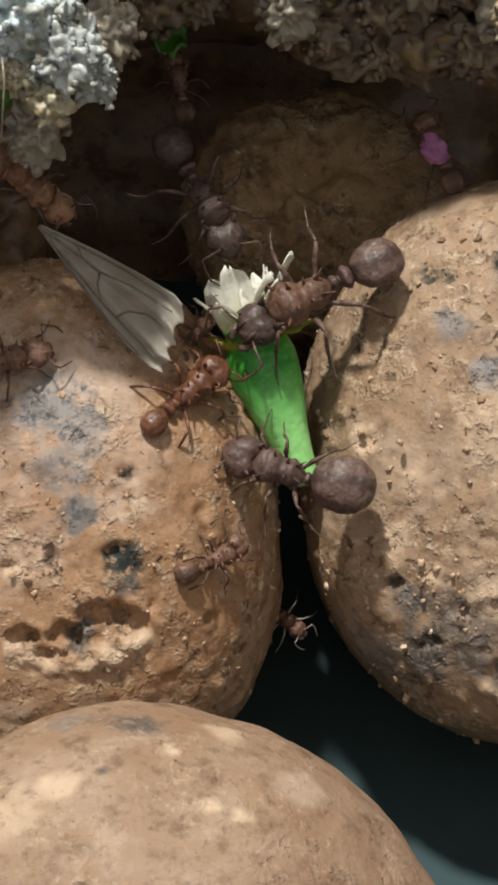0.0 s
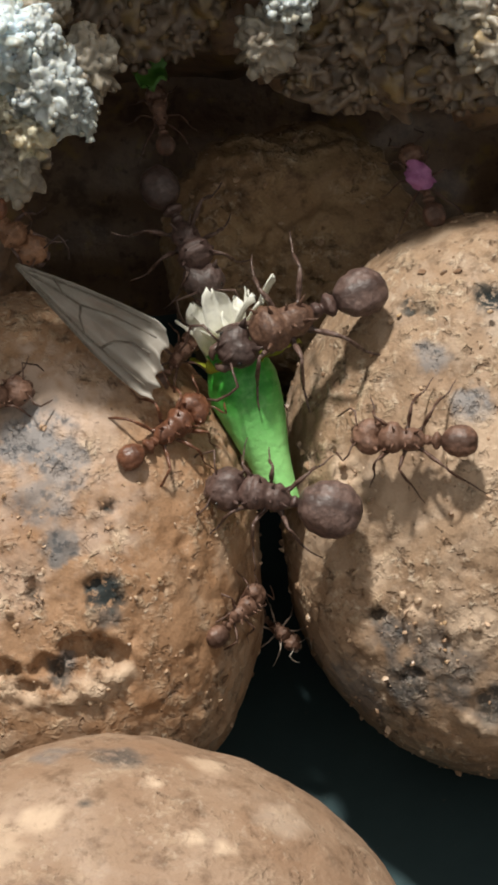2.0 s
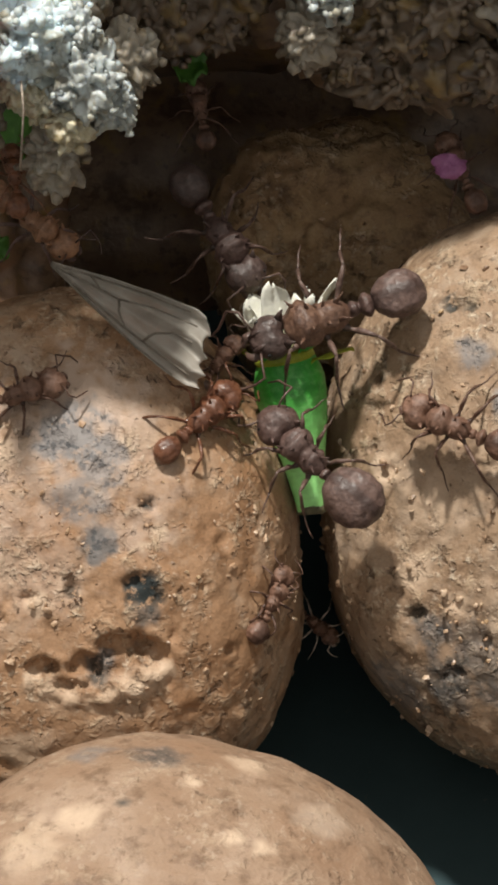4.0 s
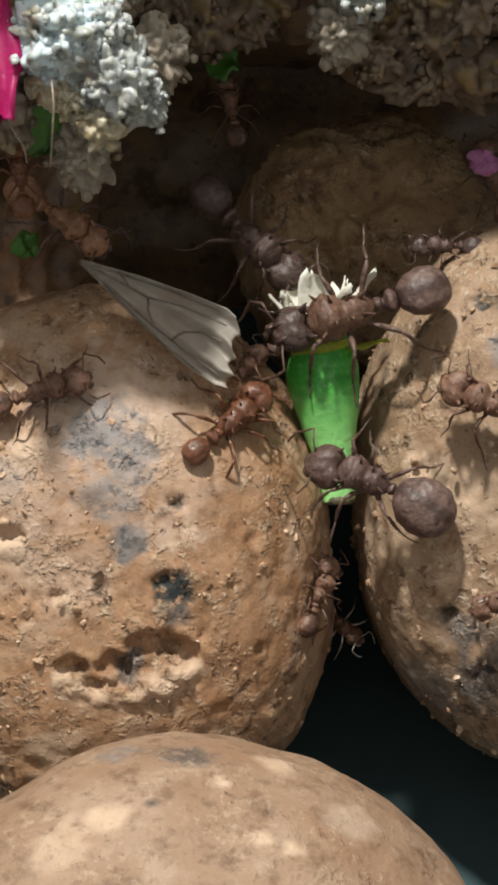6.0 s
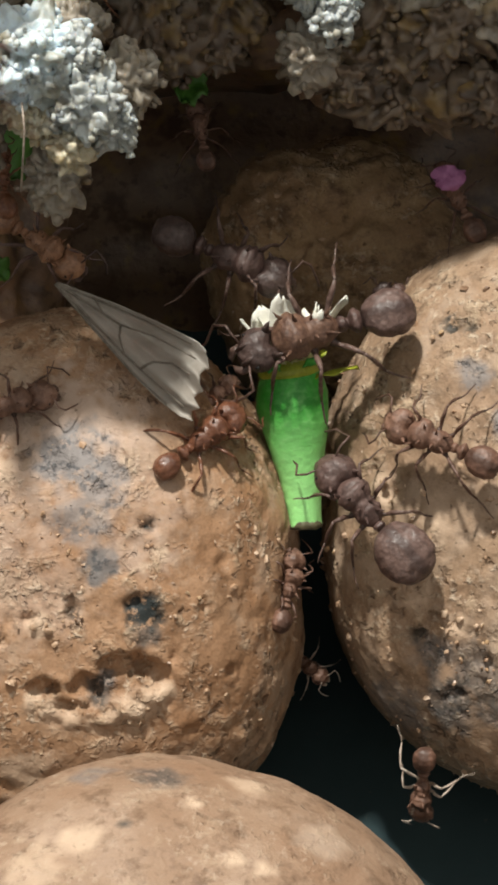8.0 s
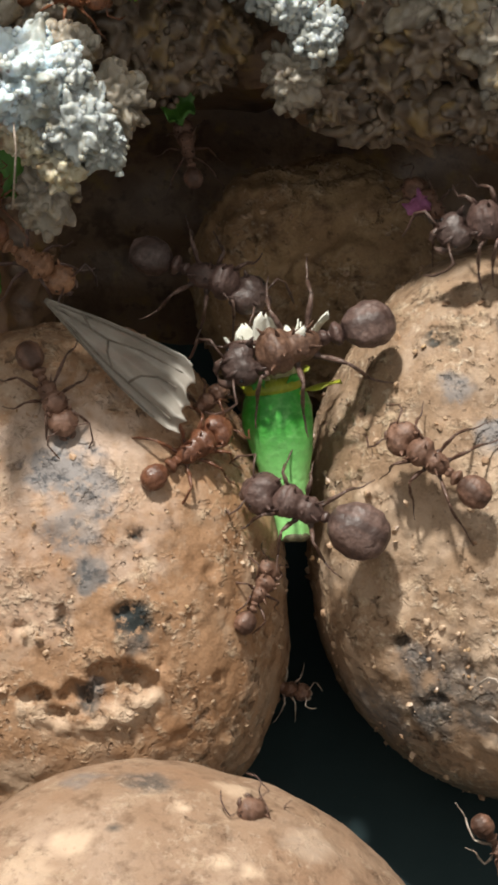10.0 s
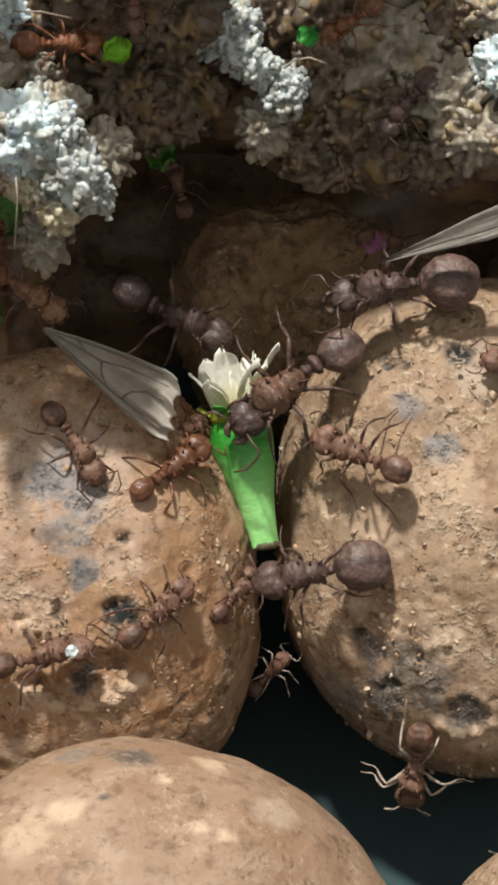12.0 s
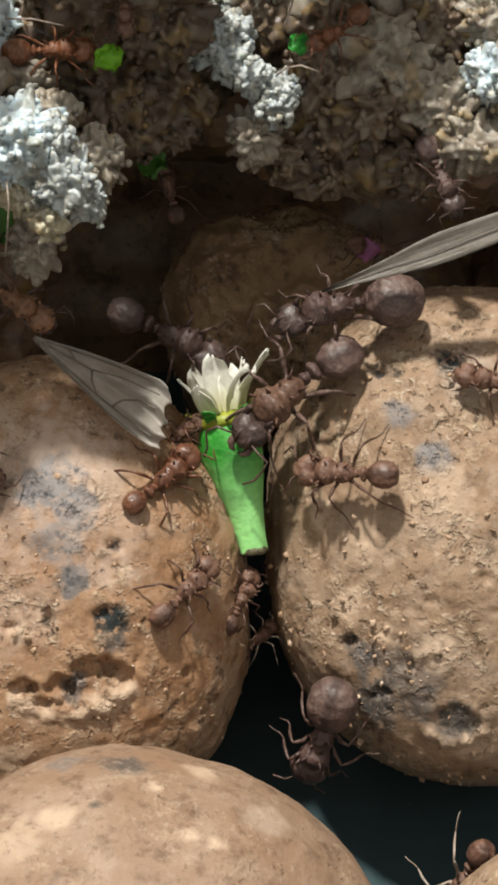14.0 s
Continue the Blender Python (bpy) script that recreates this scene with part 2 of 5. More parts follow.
CLAY = clay_material("fired_clay", (0.298, 0.203, 0.132), (0.245, 0.152, 0.090), (0.360, 0.274, 0.204))
CLAY_ORANGE = clay_material("fired_clay_orange", (0.318, 0.192, 0.111), (0.262, 0.138, 0.068), (0.392, 0.290, 0.210))
CLAY_PALE = clay_material("fired_clay_smooth", (0.265, 0.174, 0.115), (0.232, 0.138, 0.084), (0.335, 0.238, 0.172), 0.4)
# Browner clay for the pebble in the hollow and the lump under the flower.
CLAY_DARK = clay_material("fired_clay_brown", (0.34, 0.225, 0.122), (0.21, 0.122, 0.064), (0.42, 0.295, 0.165), 0.8)
GRIT = fungus_material("grit", (0.50, 0.37, 0.26), (0.34, 0.20, 0.115), (0.13, 0.07, 0.04), 0.0)
SCALE = fungus_material("clay_scales", (0.47, 0.34, 0.235), (0.38, 0.24, 0.145), (0.22, 0.12, 0.065), 0.0)
FUNGUS_WHITE = fungus_material("fungus_fresh", (0.64, 0.76, 0.82), (0.36, 0.37, 0.32), (0.10, 0.085, 0.055), soft=0.5, stained=0.75, speck=0.8)
FUNGUS_SILVER = fungus_material("fungus_silver", (0.48, 0.52, 0.52), (0.29, 0.29, 0.25), (0.055, 0.048, 0.035), soft=0.6, stained=0.55, speck=0.6)
FUNGUS_CREAM = fungus_material("fungus_cream", (0.52, 0.48, 0.36), (0.36, 0.29, 0.17), (0.18, 0.11, 0.05), stained=0.45)
FUNGUS_GREY = fungus_material("fungus_mature", (0.34, 0.305, 0.25), (0.205, 0.165, 0.122), (0.085, 0.057, 0.034))
# Old fungus is brown; part of its shade is put into this colour too.
FUNGUS_BROWN = fungus_material("fungus_old_shaded", (0.165, 0.122, 0.084), (0.098, 0.067, 0.044), (0.036, 0.022, 0.014))
FUNGUS_CORE = fungus_material("fungus_core", (0.210, 0.135, 0.085), (0.125, 0.075, 0.046), (0.045, 0.026, 0.017))
ANT_DARK = chitin("chitin_dark_brown", (0.096, 0.055, 0.045), (0.040, 0.021, 0.017), 0.52)
ANT_RED = chitin("chitin_red_brown", (0.170, 0.088, 0.056), (0.078, 0.037, 0.023), 0.58)
ANT_ORANGE = chitin("chitin_orange", (0.190, 0.072, 0.030), (0.095, 0.034, 0.015), 0.40)
ANT_RUST = chitin("chitin_rust", (0.150, 0.058, 0.028), (0.060, 0.022, 0.012), 0.36)
ANT_SADDLE = chitin("chitin_tawny", (0.140, 0.073, 0.044), (0.062, 0.031, 0.022), 0.52)
ANT_HEAD = chitin("chitin_dark_head", (0.070, 0.043, 0.036), (0.030, 0.017, 0.014), 0.46)
ANT_GASTER = chitin("chitin_striped", (0.145, 0.090, 0.074), (0.062, 0.036, 0.030), 0.50, True)
ANT_GASTER_RED = chitin("chitin_striped_red", (0.160, 0.080, 0.051), (0.075, 0.036, 0.023), 0.52, True)
ANT_LEG_DARK = chitin("chitin_dark_leg", (0.105, 0.060, 0.046), (0.045, 0.025, 0.018), 0.45)
ANT_TAWNY = chitin("chitin_pale_tawny", (0.27, 0.135, 0.070), (0.13, 0.062, 0.034), 0.45)
ANT_LEG = chitin("chitin_leg", (0.095, 0.046, 0.029), (0.045, 0.020, 0.013), 0.5)
EYE = chitin("ant_eye", (0.01, 0.008, 0.008), (0.004, 0.004, 0.004), 0.2)
PALE_LEG = chitin("chitin_pale", (0.42, 0.36, 0.30), (0.22, 0.15, 0.11))
# The dark top and pale stem end also carry some shading in the colour.
CALYX = leaf_material("calyx_green", (0.045, 0.38, 0.036), (0.016, 0.20, 0.018), 0.12, stem=(0.36, 0.82, 0.28), ringed=True)
SEPAL = leaf_material("sepal_yellow_green", (0.48, 0.50, 0.05), (0.26, 0.32, 0.03), 0.3)
CREAM = leaf_material("petal_cream", (0.74, 0.70, 0.30), (0.60, 0.58, 0.20), 0.3, stem=(0.96, 0.95, 0.86), reach=(0.0, 2.2))
MAGENTA = leaf_material("petal_magenta", (0.52, 0.012, 0.16), (0.34, 0.006, 0.09), 0.35)
MAUVE = leaf_material("petal_mauve", (0.48, 0.20, 0.40), (0.30, 0.09, 0.22), 0.35)
LEAF_BRIGHT = leaf_material("leaf_lime", (0.30, 0.66, 0.03), (0.14, 0.42, 0.02), 0.35)
LEAF_GREEN = leaf_material("leaf_green", (0.05, 0.42, 0.05), (0.02, 0.20, 0.03), 0.3)
LEAF_DARK = leaf_material("leaf_dark", (0.10, 0.26, 0.04), (0.05, 0.14, 0.022), 0.3)
DRY_BLADE = leaf_material("dry_blade", (0.185, 0.165, 0.140), (0.135, 0.115, 0.093), 0.08, grain=0.22)
MEMBRANE = membrane_material()
VEIN = chitin("wing_vein", (0.17, 0.145, 0.115), (0.085, 0.07, 0.052))
STEM_CUT = chitin("stem_cut", (0.10, 0.09, 0.04), (0.04, 0.03, 0.02), 0.6)
FLOOR = floor_material()
WALL = Nodes("box_wall").finish((0.10, 0.09, 0.08), 0.6)


# ---- mesh helpers (millimetres inside a thing) ----
def link_mesh(name, mesh, material, parent=None, label="", smooth=True):
    mesh.transform(Matrix.Scale(MM, 4))
    mesh.materials.append(material)
    if smooth:
        mesh.polygons.foreach_set("use_smooth", [True] * len(mesh.polygons))
    ob = new(name, mesh)
    if parent:
        ob.parent = parent
    if label:
        tagged(ob, label)
    return ob


def part(name, bm, material, parent=None, label="", smooth=True):
    mesh = bpy.data.meshes.new(name)
    bm.to_mesh(mesh)
    bm.free()
    return link_mesh(name, mesh, material, parent, label, smooth)


def tube(bm, points, radii, sides=7, cap=True):
    """A tapered tube along points."""
    points = [Vector(p) for p in points]
    rings, last = [], None
    for i, p in enumerate(points):
        along = (points[min(i + 1, len(points) - 1)] - points[max(i - 1, 0)]).normalized()
        side = along.orthogonal() if last is None else (last - along * last.dot(along))
        side = side.normalized() if side.length > 1e-6 else along.orthogonal().normalized()
        last = side
        up = along.cross(side)
        rings.append([bm.verts.new(p + radii[i] * (side * math.cos(a) + up * math.sin(a)))
                      for a in (2 * math.pi * k / sides for k in range(sides))])
    for a, b in zip(rings, rings[1:]):
        for k in range(sides):
            bm.faces.new((a[k], a[(k + 1) % sides], b[(k + 1) % sides], b[k]))
    if cap:
        bm.faces.new(rings[0][::-1])
        bm.faces.new(rings[-1])


def blob(bm, centre, size, detail=3, shape=None):
    """An ellipsoid, bent by shape(unit vector) -> unit vector where given."""
    made = bmesh.ops.create_icosphere(bm, subdivisions=detail, radius=1.0)["verts"]
    for v in made:
        p = shape(v.co.copy()) if shape else v.co
        v.co = Vector((centre[0] + p.x * size[0], centre[1] + p.y * size[1], centre[2] + p.z * size[2]))
    return made


def fractal(p, scale, octaves=3):
    return sum(noise.noise(p * scale * 2 ** k) / 2 ** k for k in range(octaves))


# ---- clay pebbles ----
BALLS = {"L": ((-6.97, -6.0, -8.0), (11.53, 13.9, 11.0), (2.2, 3.0)), "R": ((17.9, -2.5, -10.0), (12.2, 14.56, 11.5), (2.2, 3.4)),
         "F": ((-2.75, -28.15, 8.0), (15.6, 14.05, 12.0), (2.0, 2.0))}


def grit(parent, places, rng):
    """Loose grains and flakes that stick to a pebble, too many to pick apart."""
    bm = bmesh.new()
    bmesh.ops.create_icosphere(bm, subdivisions=1, radius=1.0)
    unit = np.array([v.co[:] for v in bm.verts])
    faces = np.array([[v.index for v in f.verts] for f in bm.faces])
    bm.free()
    verts, tris = [], []
    for k, p in enumerate(places):
        size = 0.05 + 0.16 * rng.random() ** 3
        turn = np.array(Euler(rng.uniform(0, 6.28, 3)).to_matrix())
        verts.append((unit * rng.uniform(0.6, 1.4, (len(unit), 1)) * rng.uniform(0.4, 1.5, 3) * size) @ turn.T + p)
        tris.append(faces + k * len(unit))
    mesh = bpy.data.meshes.new("grit")
    mesh.from_pydata(np.concatenate(verts), [], np.concatenate(tris).tolist())
    return tagged(link_mesh("grit", mesh, GRIT, parent, "pale and brown loose grains", smooth=False), kind="stuff")


def pebble(name, centre, axes, power, detail, material, label, seed, pits=(), stains=(), pores=160, rough=1.0, crumbs=0, lumpy=0.55):
    """One lump of fired clay. pits: (u, v, w, half width, half height, depth); stains: (u, v, w, radius, dark, grey, pale, worn)."""
    bm = bmesh.new()
    bmesh.ops.create_icosphere(bm, subdivisions=detail, radius=1.0)
    mesh = bpy.data.meshes.new(name)
    bm.to_mesh(mesh)
    bm.free()
    flat = np.empty(len(mesh.vertices) * 3)
    mesh.vertices.foreach_get("co", flat)
    way = flat.reshape(-1, 3)
    ex = np.array((power[0], power[0], power[1]))
    low, high = np.full((len(way), 1), 0.5), np.full((len(way), 1), 2.5)
    for _ in range(30):
        mid = (low + high) / 2
        inside = ((mid * np.abs(way)) ** ex).sum(1, keepdims=True) < 1
        low, high = np.where(inside, mid, low), np.where(inside, high, mid)
    at = way * low * np.array(axes)
    out = np.sign(way) * ex * (low * np.abs(way)) ** (ex - 1) / np.array(axes)
    out /= np.linalg.norm(out, axis=1, keepdims=True)
    shift = Vector((seed * 3.7, seed * 1.3, -seed * 2.1))
    push = np.empty(len(at))
    for i, p in enumerate(at):
        q = Vector(p) + shift
        push[i] = (lumpy * noise.noise(q * 0.13) + 0.16 * noise.noise(q * 0.45)
                   + rough * (0.10 * noise.noise(q * 1.1) + 0.075 * noise.noise(q * 2.4) + 0.04 * noise.noise(q * 5.0)))
    rng = np.random.default_rng(seed)
    spots = at[rng.integers(0, len(at), pores)]
    for c in spots:
        r, near = rng.uniform(0.15, 0.55), None
        d = np.sqrt(((at - c) ** 2 * rng.uniform(0.6, 1.6, 3)).sum(1)) / r
        near = d < 1.6
        push[near] += rough * (-0.32 * r * np.exp(-d[near] ** 2 * 2.2) + 0.14 * r * np.exp(-((d[near] - 1.1) ** 2) * 10))
    wobble = np.array([noise.noise(Vector(p) * 1.3 + shift) for p in at])
    crumble = np.array([noise.noise(Vector(p) * 3.4 + shift) for p in at])
    for u, v, w, wide, high, deep in pits:
        d = np.linalg.norm((at - (np.array((u, v, w)) - centre)) / (wide, high, max(wide, high)), axis=1).clip(0, 9) + 0.36 * wobble + 0.22 * crumble
        push -= deep / (1 + np.exp((d - 0.9) * 16)) * (1 if deep > 0 else 0.9 + 0.35 * crumble)
        push += 0.08 * (deep > 0) * np.exp(-((d - 1.2) ** 2) * 22)
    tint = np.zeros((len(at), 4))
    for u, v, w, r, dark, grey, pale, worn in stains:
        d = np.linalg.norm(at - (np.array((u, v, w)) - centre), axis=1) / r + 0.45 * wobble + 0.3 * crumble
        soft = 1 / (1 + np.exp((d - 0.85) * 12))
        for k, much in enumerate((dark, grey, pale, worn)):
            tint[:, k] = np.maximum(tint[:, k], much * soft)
    at = at + out * push[:, None]
    mesh.vertices.foreach_set("co", at.ravel())
    layer = mesh.color_attributes.new("stain", "FLOAT_COLOR", "POINT")
    layer.data.foreach_set("color", tint.ravel())
    ob = link_mesh(name, mesh, material)
    ob.matrix_world = board_pose(*centre)
    if crumbs:
        clump = np.array([noise.noise(Vector(p) * 0.35 + shift) + 0.5 * noise.noise(Vector(p) * 0.9 + shift) for p in at])
        face = np.flatnonzero((out[:, 2] > -0.1) & (clump > 0.05))
        grit(ob, at[rng.choice(face, crumbs)], rng)
    return tagged(ob, label, "clay pebble", group="clay pebbles")


def flakes(parent, centre, spots, seed):
    """Broken clay scales heaped at the rims of hollows: (u, v, w, spread, count)."""
    rng = np.random.default_rng(seed)
    bm = bmesh.new()
    bmesh.ops.create_icosphere(bm, subdivisions=2, radius=1.0)
    unit = np.array([v.co[:] for v in bm.verts])
    faces = np.array([[v.index for v in f.verts] for f in bm.faces])
    bm.free()
    verts, tris, n = [], [], 0
    for u, v, w, spread, count in spots:
        for _ in range(int(count * 0.4)):
            size = 0.05 + 0.15 * rng.random() ** 2
            turn = np.array(Euler(rng.uniform(0, 6.28, 3)).to_matrix())
            p = np.array((u, v, w)) - centre + rng.normal(size=3) * spread * (1.7, 1.1, 0.06) + (0, 0, -0.08)
            bend = np.array([1 + 0.7 * noise.noise(Vector(q) * 1.3 + Vector((n * 0.37, seed, 0))) for q in unit])
            verts.append((unit * bend[:, None] * rng.uniform(0.25, 1.7, 3) * size) @ turn.T + p)
            tris.append(faces + n)
            n += len(unit)
    mesh = bpy.data.meshes.new("rubble")
    mesh.from_pydata(np.concatenate(verts), [], np.concatenate(tris).tolist())
    return tagged(link_mesh("rubble", mesh, SCALE, parent, "pale broken clay scales"), kind="stuff")


LEFT_PITS = [
    (-4.20, -9.80, 2.62, 1.40, 0.70, 0.85), (-3.10, -10.25, 2.40, 1.0, 0.80, 0.75), (-4.92, -10.82, 2.54, 0.9, 0.7, 0.35), (-8.32, -10.98, 2.57, 0.95, 0.52, 0.6), (-6.90, -11.84, 2.43, 1.1, 0.35, 0.35),
    (-9.10, -11.82, 2.33, 0.45, 0.22, -0.22), (-8.00, -12.20, 2.32, 0.7, 0.20, -0.16), (-6.63, -12.70, 2.21, 0.7, 0.20, -0.18), (-5.39, -12.54, 2.20, 0.7, 0.32, -0.26), (-4.15, -12.04, 2.19, 0.75, 0.48, -0.40),
    (-3.05, -11.44, 2.13, 0.6, 0.42, -0.34), (-8.53, -7.84, 2.91, 0.5, 0.4, -0.22), (-11.29, -5.24, 2.55, 0.7, 0.5, -0.25), (-10.62, -0.44, 2.16, 0.8, 0.6, -0.22), (-4.70, 0.33, 2.19, 0.4, 0.4, -0.2),
    (-6.21, -11.01, 2.59, 0.8, 0.8, 0.5), (-3.38, -7.11, 2.70, 1.15, 0.95, 0.16), (-3.87, -6.69, 2.79, 0.45, 0.35, 0.35), (-6.88, -7.01, 2.99, 0.35, 0.6, 0.4),
    (-3.19, -2.99, 2.54, 0.5, 0.35, 0.45), (-11.56, -4.42, 2.46, 0.9, 0.4, 0.6), (-4.65, 0.44, 2.15, 0.35, 0.4, 0.3), (-9.07, -7.43, 2.89, 0.6, 0.3, 0.3),
    (-1.95, -9.38, 2.19, 0.2, 0.3, 0.3), (-10.46, -8.67, 2.63, 0.4, 0.3, 0.3), (0.80, -10.13, 0.79, 0.3, 0.3, 0.3), (2.22, -13.96, -2.91, 0.4, 0.4, 0.4)]
# A few of the small dark spots are centred on pits.
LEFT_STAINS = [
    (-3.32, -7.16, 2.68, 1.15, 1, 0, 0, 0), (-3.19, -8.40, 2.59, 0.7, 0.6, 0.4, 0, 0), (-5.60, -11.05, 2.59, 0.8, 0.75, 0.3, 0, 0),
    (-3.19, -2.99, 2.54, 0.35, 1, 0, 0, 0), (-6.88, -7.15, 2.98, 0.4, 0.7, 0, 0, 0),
    (-6.90, 0.25, 2.33, 2.0, 0, 0.95, 0, 0), (-5.52, -0.71, 2.50, 1.6, 0, 0.8, 0, 0), (-6.47, -2.63, 2.83, 1.5, 0, 0.75, 0, 0), (-5.51, -4.82, 2.94, 1.0, 0.3, 0.9, 0, 0),
    (-11.72, -1.54, 2.11, 1.3, 0, 0.6, 0.3, 0), (-2.77, -4.28, 2.55, 0.5, 0, 0, 1, 0), (-3.32, -4.97, 2.69, 0.3, 0, 0, 1, 0),
    (-8.53, -7.84, 2.91, 0.7, 0, 0, 0.9, 0), (-11.29, -5.24, 2.55, 0.9, 0, 0, 1, 0), (-10.62, -0.44, 2.16, 1.1, 0, 0, 0.8, 0),
    (-8.96, -11.65, 2.38, 0.55, 0, 0, 0.9, 0), (-8.00, -12.04, 2.36, 0.6, 0, 0, 0.7, 0), (-6.90, -12.54, 2.25, 0.55, 0, 0, 0.7, 0), (-5.80, -12.76, 2.16, 0.6, 0, 0, 0.7, 0), (-4.84, -12.40, 2.19, 0.7, 0, 0, 0.7, 0), (-3.88, -12.05, 2.15, 0.8, 0, 0, 1, 0), (-2.92, -11.58, 2.06, 0.7, 0, 0, 0.9, 0), (-2.29, -11.04, 2.02, 0.5, 0, 0, 0.8, 0),
    (-6.91, 1.21, 2.06, 4.2, 0, 0, 0, 0.9), (-10.46, -2.09, 2.49, 3.6, 0, 0, 0, 0.7), (-4.42, -2.63, 2.70, 3.2, 0, 0, 0, 0.7), (-8.52, -6.19, 2.95, 3.0, 0, 0, 0, 0.4),
    (-5.24, -10.46, 2.63, 0.5, 0, 0.7, 0, 0), (-9.42, -15.09, 1.14, 1.2, 0, 0, 0.7, 0)]
RIGHT_PITS = [
    (9.87, -8.48, -0.84, 0.6, 0.35, 0.45), (11.91, 6.91, -1.16, 0.5, 0.3, 0.35), (12.91, 6.83, -0.71, 0.5, 0.25, 0.35), (15.92, 7.52, -0.39, 1.1, 0.45, 0.35),
    (16.15, -12.91, -0.58, 1.45, 0.85, 0.28), (14.77, -13.71, -1.30, 0.5, 0.25, -0.22), (15.78, -14.15, -1.44, 0.6, 0.28, -0.28), (16.90, -14.04, -1.24, 0.55, 0.26, -0.25), (17.71, -13.58, -0.89, 0.4, 0.25, -0.2),
    (14.36, -9.45, 0.51, 0.35, 0.9, -0.22), (15.08, -9.13, 0.70, 0.30, 0.95, -0.25), (15.82, -9.45, 0.70, 0.30, 0.8, -0.2), (13.35, -10.27, 0.06, 0.35, 0.3, -0.25), (12.19, -7.91, 0.35, 0.35, 0.3, -0.2), (11.97, -7.95, 0.27, 0.5, 0.3, 0.3), (8.51, -1.39, -1.00, 0.6, 0.4, 0.3), (7.89, -0.10, -1.67, 0.25, 0.35, 0.3),
    (12.01, -11.47, -0.88, 0.7, 0.3, 0.3), (13.56, -9.88, 0.24, 0.3, 0.5, 0.25), (14.35, -9.72, 0.44, 0.2, 0.6, 0.2), (15.15, -9.55, 0.60, 0.2, 0.6, 0.2)]
# Several dark spots are centred on pits; broad dark grey patches lie lower left.
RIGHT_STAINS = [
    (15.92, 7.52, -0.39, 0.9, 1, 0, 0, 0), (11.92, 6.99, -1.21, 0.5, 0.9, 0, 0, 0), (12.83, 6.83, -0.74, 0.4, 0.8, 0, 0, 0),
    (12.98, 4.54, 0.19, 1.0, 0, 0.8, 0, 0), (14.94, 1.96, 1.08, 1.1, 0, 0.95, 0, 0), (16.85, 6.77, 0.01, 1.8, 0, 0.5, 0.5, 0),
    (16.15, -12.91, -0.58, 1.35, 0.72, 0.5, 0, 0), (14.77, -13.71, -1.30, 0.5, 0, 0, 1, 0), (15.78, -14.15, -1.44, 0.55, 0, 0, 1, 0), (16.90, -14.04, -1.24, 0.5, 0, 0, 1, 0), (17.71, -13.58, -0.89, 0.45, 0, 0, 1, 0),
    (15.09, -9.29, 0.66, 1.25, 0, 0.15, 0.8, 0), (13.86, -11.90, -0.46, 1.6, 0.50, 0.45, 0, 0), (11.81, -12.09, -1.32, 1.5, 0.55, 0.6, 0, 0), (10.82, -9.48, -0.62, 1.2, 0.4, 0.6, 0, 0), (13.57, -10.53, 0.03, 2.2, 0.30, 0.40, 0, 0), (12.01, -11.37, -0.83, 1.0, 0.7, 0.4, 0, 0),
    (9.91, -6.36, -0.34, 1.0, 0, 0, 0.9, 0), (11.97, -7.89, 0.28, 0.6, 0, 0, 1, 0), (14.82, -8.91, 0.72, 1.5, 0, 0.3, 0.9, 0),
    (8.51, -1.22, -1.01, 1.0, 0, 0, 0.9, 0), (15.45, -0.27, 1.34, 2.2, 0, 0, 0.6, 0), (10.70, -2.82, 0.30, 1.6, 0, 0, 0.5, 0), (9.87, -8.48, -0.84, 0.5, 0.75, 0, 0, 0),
    (17.20, -14.49, -1.58, 0.9, 0, 0, 0.8, 0), (9.23, -12.32, -4.03, 2.0, 0.2, 0.5, 0, 0)]
FRONT_STAINS = [
    (-2.53, -14.54, 10.98, 1.3, 0.55, 0.3, 0, 0), (-5.73, -14.47, 10.08, 1.0, 0.15, 0.5, 0, 0), (-0.94, -15.57, 13.15, 0.4, 0, 0, 1, 0), (1.69, -14.98, 10.40, 1.0, 0, 0, 0.7, 0),
    (-4.05, -16.44, 14.56, 0.35, 0.8, 0.2, 0, 0), (1.00, -17.95, 15.73, 0.6, 0, 0, 0.9, 0), (2.42, -18.47, 15.73, 0.5, 0, 0, 0.9, 0),
    (-6.25, -17.00, 14.78, 1.2, 0, 0, 0.8, 0), (-8.29, -18.48, 15.59, 1.6, 0, 0, 0.6, 0), (5.21, -17.43, 12.76, 1.4, 0, 0.25, 0.4, 0)]

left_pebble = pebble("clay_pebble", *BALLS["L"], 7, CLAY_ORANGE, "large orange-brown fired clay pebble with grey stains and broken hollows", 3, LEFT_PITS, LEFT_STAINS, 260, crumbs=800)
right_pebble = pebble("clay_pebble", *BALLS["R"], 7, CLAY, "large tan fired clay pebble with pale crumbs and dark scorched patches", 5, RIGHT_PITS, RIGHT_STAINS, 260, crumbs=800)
pebble("clay_pebble", *BALLS["F"], 6, CLAY_PALE, "smooth pale orange clay pebble lying in front of the others", 9, (), FRONT_STAINS, 60, 0.5)
